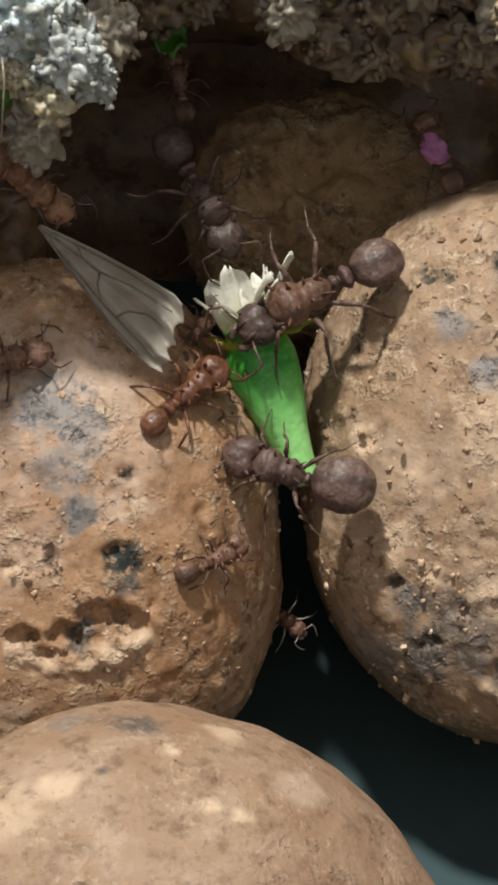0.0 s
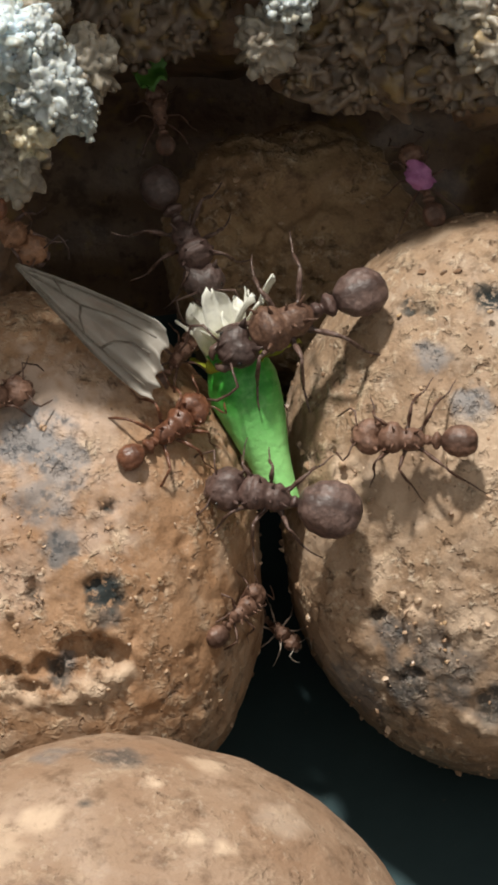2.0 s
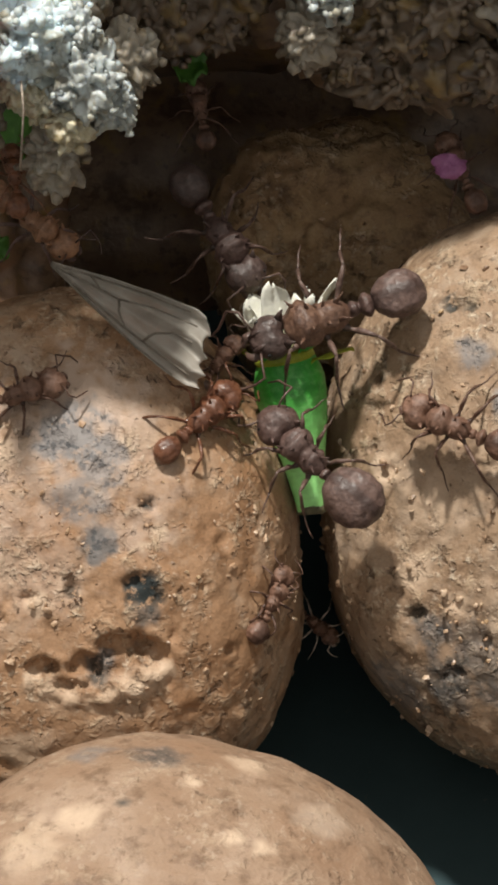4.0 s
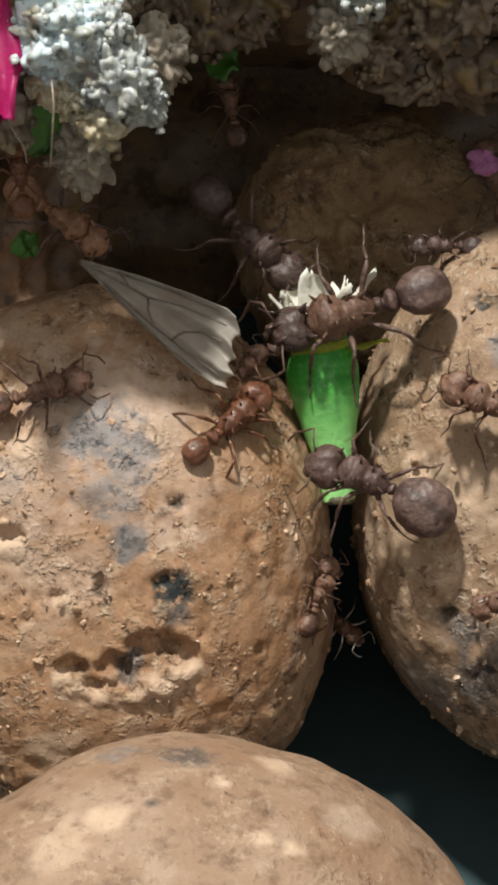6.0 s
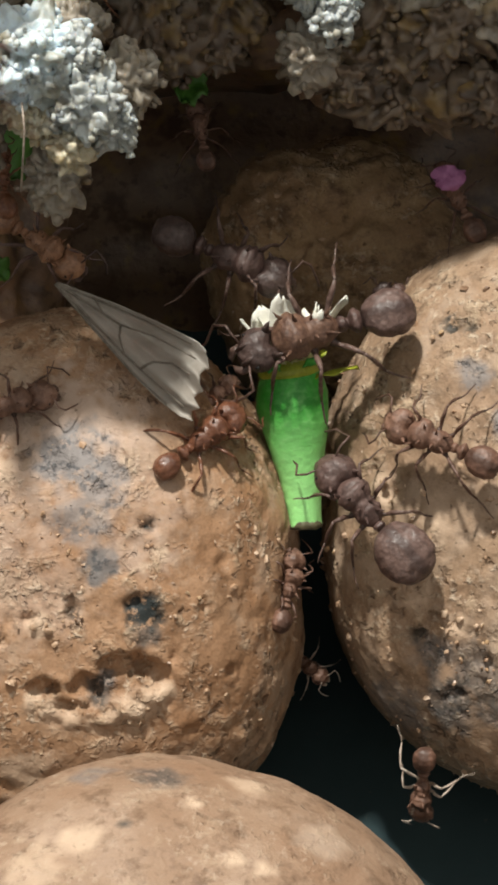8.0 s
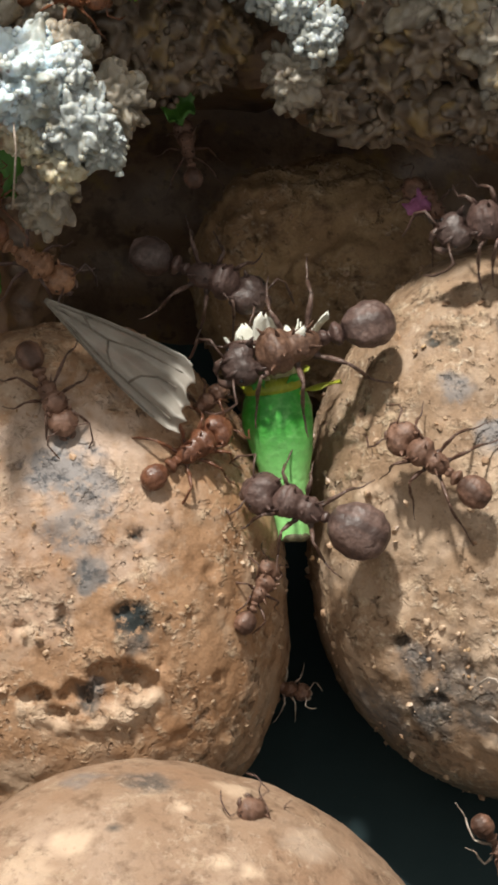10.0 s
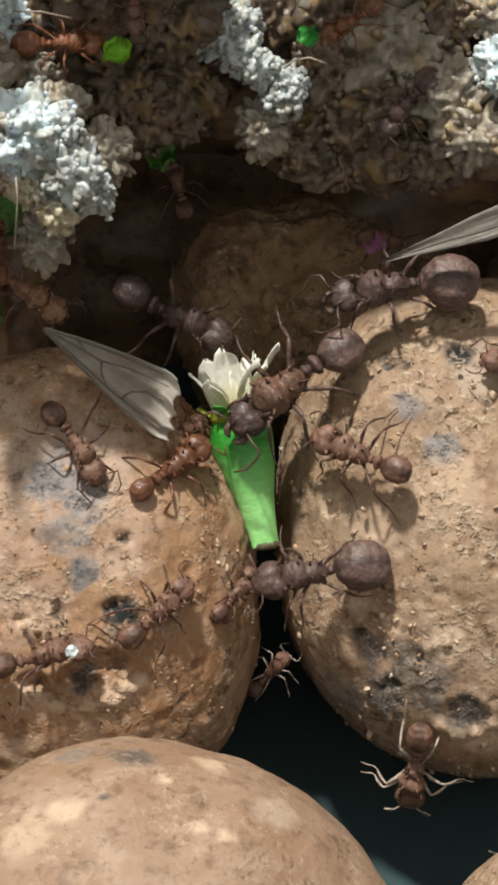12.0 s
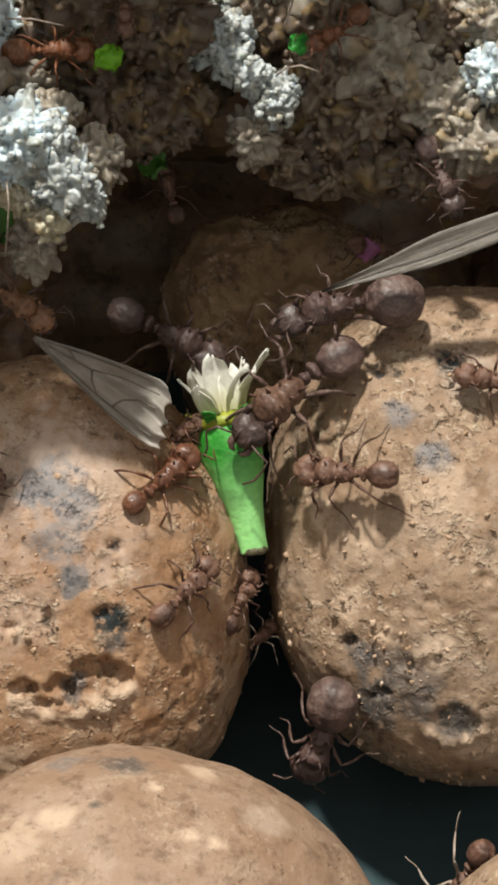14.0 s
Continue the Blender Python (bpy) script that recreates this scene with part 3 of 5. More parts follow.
pebble("clay_pebble", (6.30, 10.20, -21.50), (7.6, 7.2, 7.2), (2.1, 2.1), 6, CLAY_DARK, "brown clay pebble in the shade under the fungus", 11,
       [(5.89, 13.44, -14.50, 2.0, 1.5, 0.6), (3.4, 11.0, -15.0, 1.6, 2.2, 0.7), (8.57, 11.98, -14.80, 1.5, 1.3, -0.5), (3.2, 15.6, -17.5, 2.0, 1.5, -0.7), (9.6, 15.2, -17.2, 2.2, 1.4, -0.7)],
       rough=2.0, crumbs=250, lumpy=3.2)
# Hidden lump, added to block a sun spot on the floor in the gap.
pebble("clay_pebble", (3.5, 1.4, -9.2), (2.1, 2.7, 2.3), (2.2, 2.2), 5, CLAY_DARK, "added crumbly clay lump hidden under the flower, keeps sun off the floor", 15, (), (), 40, 2.0, crumbs=60)
pebble("clay_pebble", (23.3, -29.0, 5.6), (10.0, 10.0, 9.8), (2.1, 2.1), 5, CLAY, "clay pebble at the rim of the dark gap", 13)

flakes(left_pebble, BALLS["L"][0], [
    (-3.88, -11.88, 2.19, 0.40, 16), (-2.78, -11.34, 2.08, 0.35, 10),
    (-2.83, -4.23, 2.56, 0.30, 18), (-3.27, -4.99, 2.68, 0.18, 8), (-4.70, 0.33, 2.19, 0.22, 16), (-8.47, -7.73, 2.92, 0.35, 20), (-7.02, -7.62, 2.97, 0.30, 16),
    (-11.23, -5.16, 2.57, 0.45, 26), (-10.90, -0.16, 2.03, 0.6, 26), (-0.72, -4.43, 1.91, 0.5, 14), (-6.47, -3.18, 2.89, 0.5, 12)], 31)
flakes(right_pebble, BALLS["R"][0], [
    (11.97, -7.89, 0.28, 0.28, 22), (9.91, -6.36, -0.34, 0.45, 26), (14.50, -8.91, 0.67, 0.7, 44), (8.67, -1.39, -0.88, 0.35, 26), (13.41, -10.21, 0.10, 0.4, 24), (17.19, -14.32, -1.44, 0.5, 24),
    (12.07, 6.49, -0.86, 0.4, 18), (16.96, 5.16, 0.58, 0.9, 40), (12.29, -0.26, 0.78, 0.7, 24), (15.45, -0.59, 1.36, 0.9, 40), (6.18, -4.02, -4.58, 0.25, 16), (10.46, 4.56, -0.85, 0.6, 22)], 37)


# ---- floor and box ----
def sheet(name, corners, material, label=""):
    bm = bmesh.new()
    bm.faces.new([bm.verts.new(c) for c in corners])
    return tagged(part(name, bm, material, None, label, smooth=False), kind="structure")


def wall(name, low, high):
    bm = bmesh.new()
    bmesh.ops.create_cube(bm, size=1.0)
    for v in bm.verts:
        v.co = [low[k] + (v.co[k] + 0.5) * (high[k] - low[k]) for k in range(3)]
    bmesh.ops.bevel(bm, geom=bm.edges[:], offset=0.8, segments=2, affect="EDGES")
    return tagged(part(name, bm, WALL, smooth=False), "plain dark wall of the nest box", kind="structure")


sheet("floor", [(-400, -400, 0), (400, -400, 0), (400, 400, 0), (-400, 400, 0)], FLOOR, "blue-black wet floor of the nest box")
wall("wall_north", (-110, 90, 0), (110, 94, 110))
wall("wall_west", (-110, -90, 0), (-106, 89.5, 60))
wall("wall_east", (106, -90, 0), (110, 89.5, 60))


# ---- fungus garden ----
def granules(name, centre, size, material, parent, seed, label, grain=0.36, loose=0.42):
    """One lobe of the garden: a knobbly skin of fused crumbs with some loose ones on it."""
    rng = np.random.default_rng(seed)

    def ball(detail):
        bm = bmesh.new()
        bmesh.ops.create_icosphere(bm, subdivisions=detail, radius=1.0)
        got = np.array([v.co[:] for v in bm.verts]), np.array([[v.index for v in f.verts] for f in bm.faces])
        bm.free()
        return got

    def lumpy(d):
        return 1 + 0.42 * noise.noise(d * 2.2 + Vector((seed * 2.0, 0, 0))) + 0.34 * noise.noise(d * 4.6 + Vector((0, seed, 0)))

    scale = np.array(size)
    area = 4 * math.pi * ((size[0] * size[1]) ** 1.6 / 3 + (size[0] * size[2]) ** 1.6 / 3 + (size[1] * size[2]) ** 1.6 / 3) ** (1 / 1.6)
    count = int(min(900, area / (grain * grain * 1.3)))
    way = rng.normal(size=(count, 3))
    way /= np.linalg.norm(way, axis=1, keepdims=True)
    seats = np.array([d * scale * lumpy(Vector(d)) for d in way])
    tree = KDTree(count)
    for i, p in enumerate(seats):
        tree.insert(p, i)
    tree.balance()
    high = rng.uniform(0.25, 1.0, count)
    reach = grain * rng.uniform(0.75, 1.3, count)
    skin, skin_faces = ball(5)
    shape = []
    for d in skin:
        p = Vector(d * scale * lumpy(Vector(d)))
        bulge = 0.0
        for _, i, far in tree.find_n(p + Vector((0.09 * noise.noise(p * 4), 0.09 * noise.noise(p * 4 + Vector((9, 0, 0))), 0)), 3):
            bulge = max(bulge, high[i] * math.sqrt(max(0.0, 1 - (far / reach[i]) ** 2)))
        shape.append(d * (np.linalg.norm(p) - 0.16 + 1.15 * grain * bulge + 0.05 * noise.noise(p * 6)))
    verts, tris, n = [np.array(shape)], [skin_faces], len(skin)
    unit, faces = ball(1)
    kinds = [unit * np.array([1 + 0.5 * noise.noise(Vector(p) * 1.2 + Vector((k * 5.1, seed * 1.7, 0))) for p in unit])[:, None] for k in range(6)]
    for p, d in zip(seats, way):
        if rng.random() > loose or d[2] < -0.3:
            continue
        turn = np.array(Euler(rng.uniform(0, 6.28, 3)).to_matrix())
        verts.append(kinds[rng.integers(6)] * rng.uniform(0.75, 1.15, 3) * grain * rng.uniform(0.45, 0.95) @ turn.T + p + d * 0.12)
        tris.append(faces + n)
        n += len(unit)
    mesh = bpy.data.meshes.new(name)
    mesh.from_pydata(np.concatenate(verts), [], np.concatenate(tris).tolist())
    ob = link_mesh(name, mesh, material, parent, label)
    ob.matrix_basis = Matrix.Translation(Vector(centre) * MM)
    return tagged(ob, kind="stuff")


garden = tagged(new("fungus_garden"), "crumbly white and brown fungus garden overhanging a dark hollow", "fungus")
garden.matrix_world = BOARD
LOBES = [
    ((-8.31, 19.16, 11.60), (2.6, 2.0, 2.0), "W"), ((-6.78, 18.57, 11.20), (1.5, 1.4, 1.6), "S"), ((-5.85, 17.14, 11.40), (1.5, 1.7, 1.6), "S"), ((-4.79, 16.15, 10.00), (1.1, 1.3, 1.3), "S"),
    ((-6.64, 15.17, 10.40), (1.0, 1.1, 1.1), "C"), ((-7.89, 16.13, 10.40), (1.1, 0.7, 0.9), "C"), ((-7.48, 13.73, 7.80), (1.3, 1.7, 1.2), "G"),
    ((-6.55, 20.85, 8.00), (1.5, 1.2, 1.5), "G"), ((-10.03, 25.70, 3.90), (1.2, 2.6, 1.6), "W"), ((-8.43, 22.77, 4.80), (1.7, 1.5, 1.5), "G"),
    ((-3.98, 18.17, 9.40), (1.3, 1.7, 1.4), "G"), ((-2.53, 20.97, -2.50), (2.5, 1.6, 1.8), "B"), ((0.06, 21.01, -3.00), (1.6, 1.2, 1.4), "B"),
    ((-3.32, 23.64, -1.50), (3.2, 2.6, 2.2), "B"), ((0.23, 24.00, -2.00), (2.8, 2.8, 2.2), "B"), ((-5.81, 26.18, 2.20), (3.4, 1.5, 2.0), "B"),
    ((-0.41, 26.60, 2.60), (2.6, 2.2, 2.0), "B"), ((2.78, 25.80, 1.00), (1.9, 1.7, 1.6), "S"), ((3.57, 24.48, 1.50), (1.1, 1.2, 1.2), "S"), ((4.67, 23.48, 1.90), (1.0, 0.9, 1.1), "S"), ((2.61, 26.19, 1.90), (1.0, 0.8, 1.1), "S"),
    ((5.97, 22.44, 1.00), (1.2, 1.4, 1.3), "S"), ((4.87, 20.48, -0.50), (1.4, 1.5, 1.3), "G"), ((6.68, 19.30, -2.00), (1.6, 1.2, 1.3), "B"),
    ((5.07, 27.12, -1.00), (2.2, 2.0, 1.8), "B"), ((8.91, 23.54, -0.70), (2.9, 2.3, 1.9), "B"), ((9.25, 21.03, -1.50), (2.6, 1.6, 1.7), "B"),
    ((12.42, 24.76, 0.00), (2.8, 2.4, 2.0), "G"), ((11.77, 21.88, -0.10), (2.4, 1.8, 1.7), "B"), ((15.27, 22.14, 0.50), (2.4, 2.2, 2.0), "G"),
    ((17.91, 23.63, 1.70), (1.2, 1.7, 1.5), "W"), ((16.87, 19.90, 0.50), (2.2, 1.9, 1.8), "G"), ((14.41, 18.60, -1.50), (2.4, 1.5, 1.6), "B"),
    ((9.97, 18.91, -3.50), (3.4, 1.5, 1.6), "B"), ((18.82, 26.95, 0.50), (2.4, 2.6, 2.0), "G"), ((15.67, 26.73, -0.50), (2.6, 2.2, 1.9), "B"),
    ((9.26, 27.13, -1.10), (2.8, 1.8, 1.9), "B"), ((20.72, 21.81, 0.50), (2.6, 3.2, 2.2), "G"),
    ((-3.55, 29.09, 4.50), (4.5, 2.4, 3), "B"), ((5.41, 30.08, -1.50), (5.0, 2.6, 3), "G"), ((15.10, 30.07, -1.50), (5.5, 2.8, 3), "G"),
    # first two and last: added lobes, mostly out of view, to cast shade
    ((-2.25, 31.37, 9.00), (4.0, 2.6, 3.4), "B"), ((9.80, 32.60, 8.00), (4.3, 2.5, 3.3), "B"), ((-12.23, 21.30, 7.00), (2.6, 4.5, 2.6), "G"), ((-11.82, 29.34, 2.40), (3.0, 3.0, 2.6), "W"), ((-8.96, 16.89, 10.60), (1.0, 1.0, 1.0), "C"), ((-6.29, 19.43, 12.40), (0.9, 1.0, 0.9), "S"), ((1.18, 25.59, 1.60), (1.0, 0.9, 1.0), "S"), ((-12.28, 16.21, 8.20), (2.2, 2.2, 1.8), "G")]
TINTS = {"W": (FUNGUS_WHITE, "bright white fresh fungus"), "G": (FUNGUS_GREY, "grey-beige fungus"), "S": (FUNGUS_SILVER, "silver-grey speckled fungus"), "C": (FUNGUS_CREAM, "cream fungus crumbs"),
         "B": (FUNGUS_BROWN, "brown old fungus, shade partly in its colour")}
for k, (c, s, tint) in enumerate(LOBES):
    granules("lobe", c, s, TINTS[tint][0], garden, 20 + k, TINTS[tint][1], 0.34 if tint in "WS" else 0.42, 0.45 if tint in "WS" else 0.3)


# Inner masses, dark backing for the hollow, and blobs added to block the lamp.
for u, v, w, a, b, c in ((-12, 24, -8, 8, 9, 6), (-2, 29, -9, 8, 7.5, 6), (8, 27, -9, 9, 8, 6.5), (18, 26, -8, 9, 9, 6.5), (2, 36, -9, 24, 8, 7),
                         # the one at (2, 30, -25) is an unseen roof added over the hollow
                         (-17, 17, -6, 4, 8, 5), (-15, 10, -15, 7, 8, 6), (2, 30, -25, 30, 9, 10), (2, 17, -40, 30, 16, 9), (-20, 8, -32, 9, 14, 9), (28, 10, -34, 8, 14, 9),
                         # these four hang out of view, added to shade the left pebble's top
                         (-6.2, 33.2, 18.0, 2.2, 2.4, 3.9), (-12.6, 33.6, 22.2, 1.8, 1.6, 1.3), (-12.8, 37.0, 16.0, 2.2, 2.0, 6.4), (-5.8, 38.0, 10.0, 1.8, 3.2, 8.0)):
    mass = bmesh.new()
    blob(mass, (u, v, w), (a, b, c), 5, lambda p: p * (1 + 0.20 * fractal(p, 2.5) + 0.05 * fractal(p, 11.0)))
    part("core", mass, FUNGUS_CORE, garden, "dark inner mass of the fungus or added shade blocker")


# ---- flower bud, wing, leaf pieces ----
def flower():
    """A cut flower: x runs from the base of the petals down to the cut stem."""
    root = tagged(new("cut_flower"), "small cut flower with a bright green calyx and cream petals", "flower")
    bm = bmesh.new()
    stations = [(-0.2, 1.20), (0.0, 1.32), (0.5, 1.50), (1.1, 1.63), (1.8, 1.66), (2.6, 1.57), (3.4, 1.41), (4.2, 1.22), (5.0, 1.05), (5.8, 0.92), (6.5, 0.83), (7.1, 0.78), (7.7, 0.76)]
    stations = [(x, 1.08 * r) for x, r in stations]
    sides, rings = 36, []
    for x, r in stations:
        ring = []
        for k in range(sides):
            a = 2 * math.pi * k / sides
            rr = r * (1 + 0.014 * math.cos(5 * a + 0.3) + 0.07 * noise.noise(Vector((x * 0.6, math.cos(a) * 1.3, math.sin(a) * 1.3))) + 0.02 * noise.noise(Vector((x * 2.2, math.cos(a) * 4, math.sin(a) * 4))))
            ring.append(bm.verts.new((x, rr * math.cos(a), 0.92 * rr * math.sin(a))))
        rings.append(ring)
    for a, b in zip(rings, rings[1:]):
        for k in range(sides):
            bm.faces.new((a[k], b[k], b[(k + 1) % sides], a[(k + 1) % sides]))
    bm.faces.new(rings[0])
    part("calyx", bm, CALYX, root, "glossy bright green calyx tube")
    bm = bmesh.new()
    tube(bm, [(7.45, 0, 0), (7.8, 0, 0), (7.95, 0, 0), (7.8, 0, 0)], [0.78, 0.86, 0.70, 0.45], 18)
    part("cut_end", bm, STEM_CUT, root, "dark ragged cut end of the stem")
    bm = bmesh.new()
    tube(bm, [(-0.55, 0, 0), (-0.35, 0, 0), (0.0, 0, 0), (0.22, 0, 0)], [1.10, 1.42, 1.55, 1.38], 26)
    part("collar", bm, SEPAL, root, "yellow-green collar")
    rng = random.Random(4)
    for k in range(5):
        a = 2 * math.pi * k / 5 + 0.5
        ob = strip("sepal", rng.uniform(1.0, 1.9), 0.85, SEPAL if k % 2 else CALYX, root, 0.55, k)
        ob.matrix_basis = pose(0, 0, 0, math.degrees(a), 0, 0) @ pose(-0.1 * MM, 0, 1.25 * MM, 0, 0, 180) @ pose(0, 0, 0, 0, -38, 0)
    flap = strip("sepal", 2.3, 1.5, SEPAL, root, 0.25, 77)
    flap.matrix_basis = pose(0, 0, 0, -78, 0, 0) @ pose(0.3 * MM, 0, 1.2 * MM, 0, 0, 180) @ pose(0, 0, 0, 0, -78, 0)
    for k in range(8):
        a = 2 * math.pi * k / 8 + rng.uniform(-0.2, 0.2)
        ob = strip("petal", rng.uniform(2.7, 4.3), rng.uniform(1.15, 1.75), CREAM, root, rng.uniform(-0.25, 0.70), 10 + k, 0.04, tip=0.6, torn=0.13)
        ob.matrix_basis = pose(0, 0, 0, math.degrees(a), 0, 0) @ pose(0.1 * MM, 0, rng.uniform(0.45, 1.0) * MM, 0, 0, 180) @ pose(0, 0, 0, rng.uniform(-25, 25), -rng.uniform(-3, 16), 0)
    for k in range(6):
        a = rng.uniform(0, 6.28)
        ob = strip("petal", rng.uniform(2.4, 4.0), rng.uniform(0.35, 0.7), CREAM, root, rng.uniform(0.2, 1.9), 40 + k, tip=0.8, torn=0.2)
        ob.matrix_basis = pose(0, 0, 0, math.degrees(a), 0, 0) @ pose(0, 0, rng.uniform(0.6, 1.15) * MM, 0, 0, 180) @ pose(0, 0, 0, rng.uniform(-50, 50), -rng.uniform(2, 22), 0)
    for k in range(3):
        a, r = rng.uniform(0, 6.28), rng.uniform(0.1, 0.6)
        bm = bmesh.new()
        y, z = r * math.cos(a), r * math.sin(a)
        n = rng.uniform(2.2, 3.2)
        tube(bm, [(-0.4, y, z), (-0.4 - n * 0.5, y * 1.5, z * 1.5), (-0.4 - n, y * 2.6, z * 2.6)], [0.07, 0.06, 0.05], 6)
        blob(bm, (-0.4 - n, y * 2.6, z * 2.6), (0.13, 0.08, 0.08), 1)
        part("stamen", bm, CREAM, root)
    return root


def strip(name, length, width, material, parent, curl, seed, thick=0.05, label="", tip=1.0, torn=0.0):
    """A soft, curled strip of plant tissue from the origin along x, with a thickness."""
    bm = bmesh.new()
    n, m = 12, 7
    grid = []
    for side in (1, -1):
        rows = []
        for i in range(n + 1):
            s = i / n
            wide = width * (0.55 + 0.45 * math.sin(math.pi * min(1, s * 0.8 + 0.1))) * (1 if s < 0.85 else math.sqrt(max(0.12, 1 - ((s - 0.85) / 0.16) ** 2)))
            wide *= tip + (1 - tip) * min(1.0, s * 2.2)
            row = []
            for j in range(m + 1):
                c = j / m - 0.5
                z = curl * length * 0.35 * s * s + 0.35 * width * c * c + 0.16 * noise.noise(Vector((s * 4, c * 3, seed * 2.3)))
                y = c * wide + 0.12 * noise.noise(Vector((s * 2.2, seed * 1.9, 0)))
                reach = 1 - torn * (0.5 + noise.noise(Vector((c * 3.2, seed * 3.3, 1.7)))) * s ** 3
                row.append(bm.verts.new((s * length * reach, y, z + side * thick / 2)))
            rows.append(row)
        grid.append(rows)
    for i in range(n):
        for j in range(m):
            a, b = grid[0], grid[1]
            bm.faces.new((a[i][j], a[i + 1][j], a[i + 1][j + 1], a[i][j + 1]))
            bm.faces.new((b[i][j], b[i][j + 1], b[i + 1][j + 1], b[i + 1][j]))
    for edge in ([(i, 0) for i in range(n + 1)] + [(n, j) for j in range(1, m + 1)] + [(i, m) for i in range(n - 1, -1, -1)] + [(0, j) for j in range(m - 1, 0, -1)],):
        for p, q in zip(edge, edge[1:] + edge[:1]):
            bm.faces.new((grid[0][p[0]][p[1]], grid[1][p[0]][p[1]], grid[1][q[0]][q[1]], grid[0][q[0]][q[1]]))
    bmesh.ops.recalc_face_normals(bm, faces=bm.faces[:])
    return part(name, bm, material, parent, label)


def insect_wing():
    """A torn wing: x runs from its root to its torn end; veins stand proud."""
    root = tagged(new("insect_wing"), "torn translucent grey insect wing with brown veins and a ragged end", "insect wing")
    root.scale = (1.07, 1.07, 1.07)
    upper = [(0, 0.10), (1.3, 0.48), (2.75, 0.90), (5.0, 1.42), (7.0, 1.78), (7.9, 1.62), (8.35, 1.30)]
    lower = [(0, -0.10), (1.5, -0.40), (3.3, -0.80), (5.6, -1.25), (7.2, -1.45), (8.4, -1.46), (9.1, -1.25)]

    def lift(x, y):
        """Pleats that fan out from the root, a crease across them, and small waves."""
        low, top = edge(lower, x), edge(upper, x)
        c = (y - low) / max(0.05, top - low)
        fan = abs((c * 2.6 + 0.30) % 1.0 - 0.5)
        cross = abs((x * 0.42 + 0.7 * c) % 1.0 - 0.5)
        return min(1.0, x / 6.5) * (1.15 * fan + 0.30 * cross) + 0.02 * x * x * 0.3 + 0.10 * noise.noise(Vector((x * 0.9, y * 1.5, 3))) + 0.05 * noise.noise(Vector((x * 2.4, y * 3.0, 8)))

    def edge(points, x):
        return float(np.interp(x, [p[0] for p in points], [p[1] for p in points]))

    def end(c):
        return 9.25 - 1.25 * c ** 1.3 - 0.42 * math.sin(math.pi * ((c * 3.3 + 0.15) % 1.0)) + 0.10 * noise.noise(Vector((c * 14, 2, 0)))

    bm = bmesh.new()
    n, m, thick = 56, 31, 0.035
    layers = []
    for side in (1, -1):
        rows = []
        for i in range(n + 1):
            row = []
            for j in range(m + 1):
                c = j / m
                x = i / n * end(c)
                y = edge(lower, x) * (1 - c) + edge(upper, x) * c
                row.append(bm.verts.new((x, y, lift(x, y) + side * thick / 2)))
            rows.append(row)
        layers.append(rows)
    a, b = layers
    for i in range(n):
        for j in range(m):
            bm.faces.new((a[i][j], a[i + 1][j], a[i + 1][j + 1], a[i][j + 1]))
            bm.faces.new((b[i][j], b[i][j + 1], b[i + 1][j + 1], b[i + 1][j]))
    rim = [(i, 0) for i in range(n + 1)] + [(n, j) for j in range(1, m + 1)] + [(i, m) for i in range(n - 1, -1, -1)] + [(0, j) for j in range(m - 1, 0, -1)]
    for p, q in zip(rim, rim[1:] + rim[:1]):
        bm.faces.new((a[p[0]][p[1]], b[p[0]][p[1]], b[q[0]][q[1]], a[q[0]][q[1]]))
    bmesh.ops.recalc_face_normals(bm, faces=bm.faces[:])
    part("membrane", bm, MEMBRANE, root, "thin grey translucent membrane")
    veins = [[(0, 0.0), (2.0, 0.55), (4.4, 1.1), (6.8, 1.5)], [(0, 0), (1.8, 0.15), (3.6, 0.25), (5.2, 0.75), (7.4, 1.1)], [(0, 0), (2.2, -0.35), (4.6, -0.72), (6.6, -0.9), (8.3, -1.0)],
             [(3.6, 0.25), (3.9, -0.2), (4.6, -0.72)], [(5.6, -0.82), (5.9, -0.2), (6.6, 0.25), (7.6, 0.35)], [(0, -0.05), (2.6, -0.62), (5.4, -1.18), (7.6, -1.4)], [(1.9, 0.5), (2.6, 0.2)]]
    for line in veins:
        bm = bmesh.new()
        fine = [Vector((*line[k], 0)).lerp(Vector((*line[k + 1], 0)), f / 6) for k in range(len(line) - 1) for f in range(6)] + [Vector((*line[-1], 0))]
        tube(bm, [(p.x, p.y, lift(p.x, p.y) + 0.03) for p in fine], [0.075 - 0.035 * k / len(fine) for k in range(len(fine))], 6)
        part("vein", bm, VEIN, root)
    return root


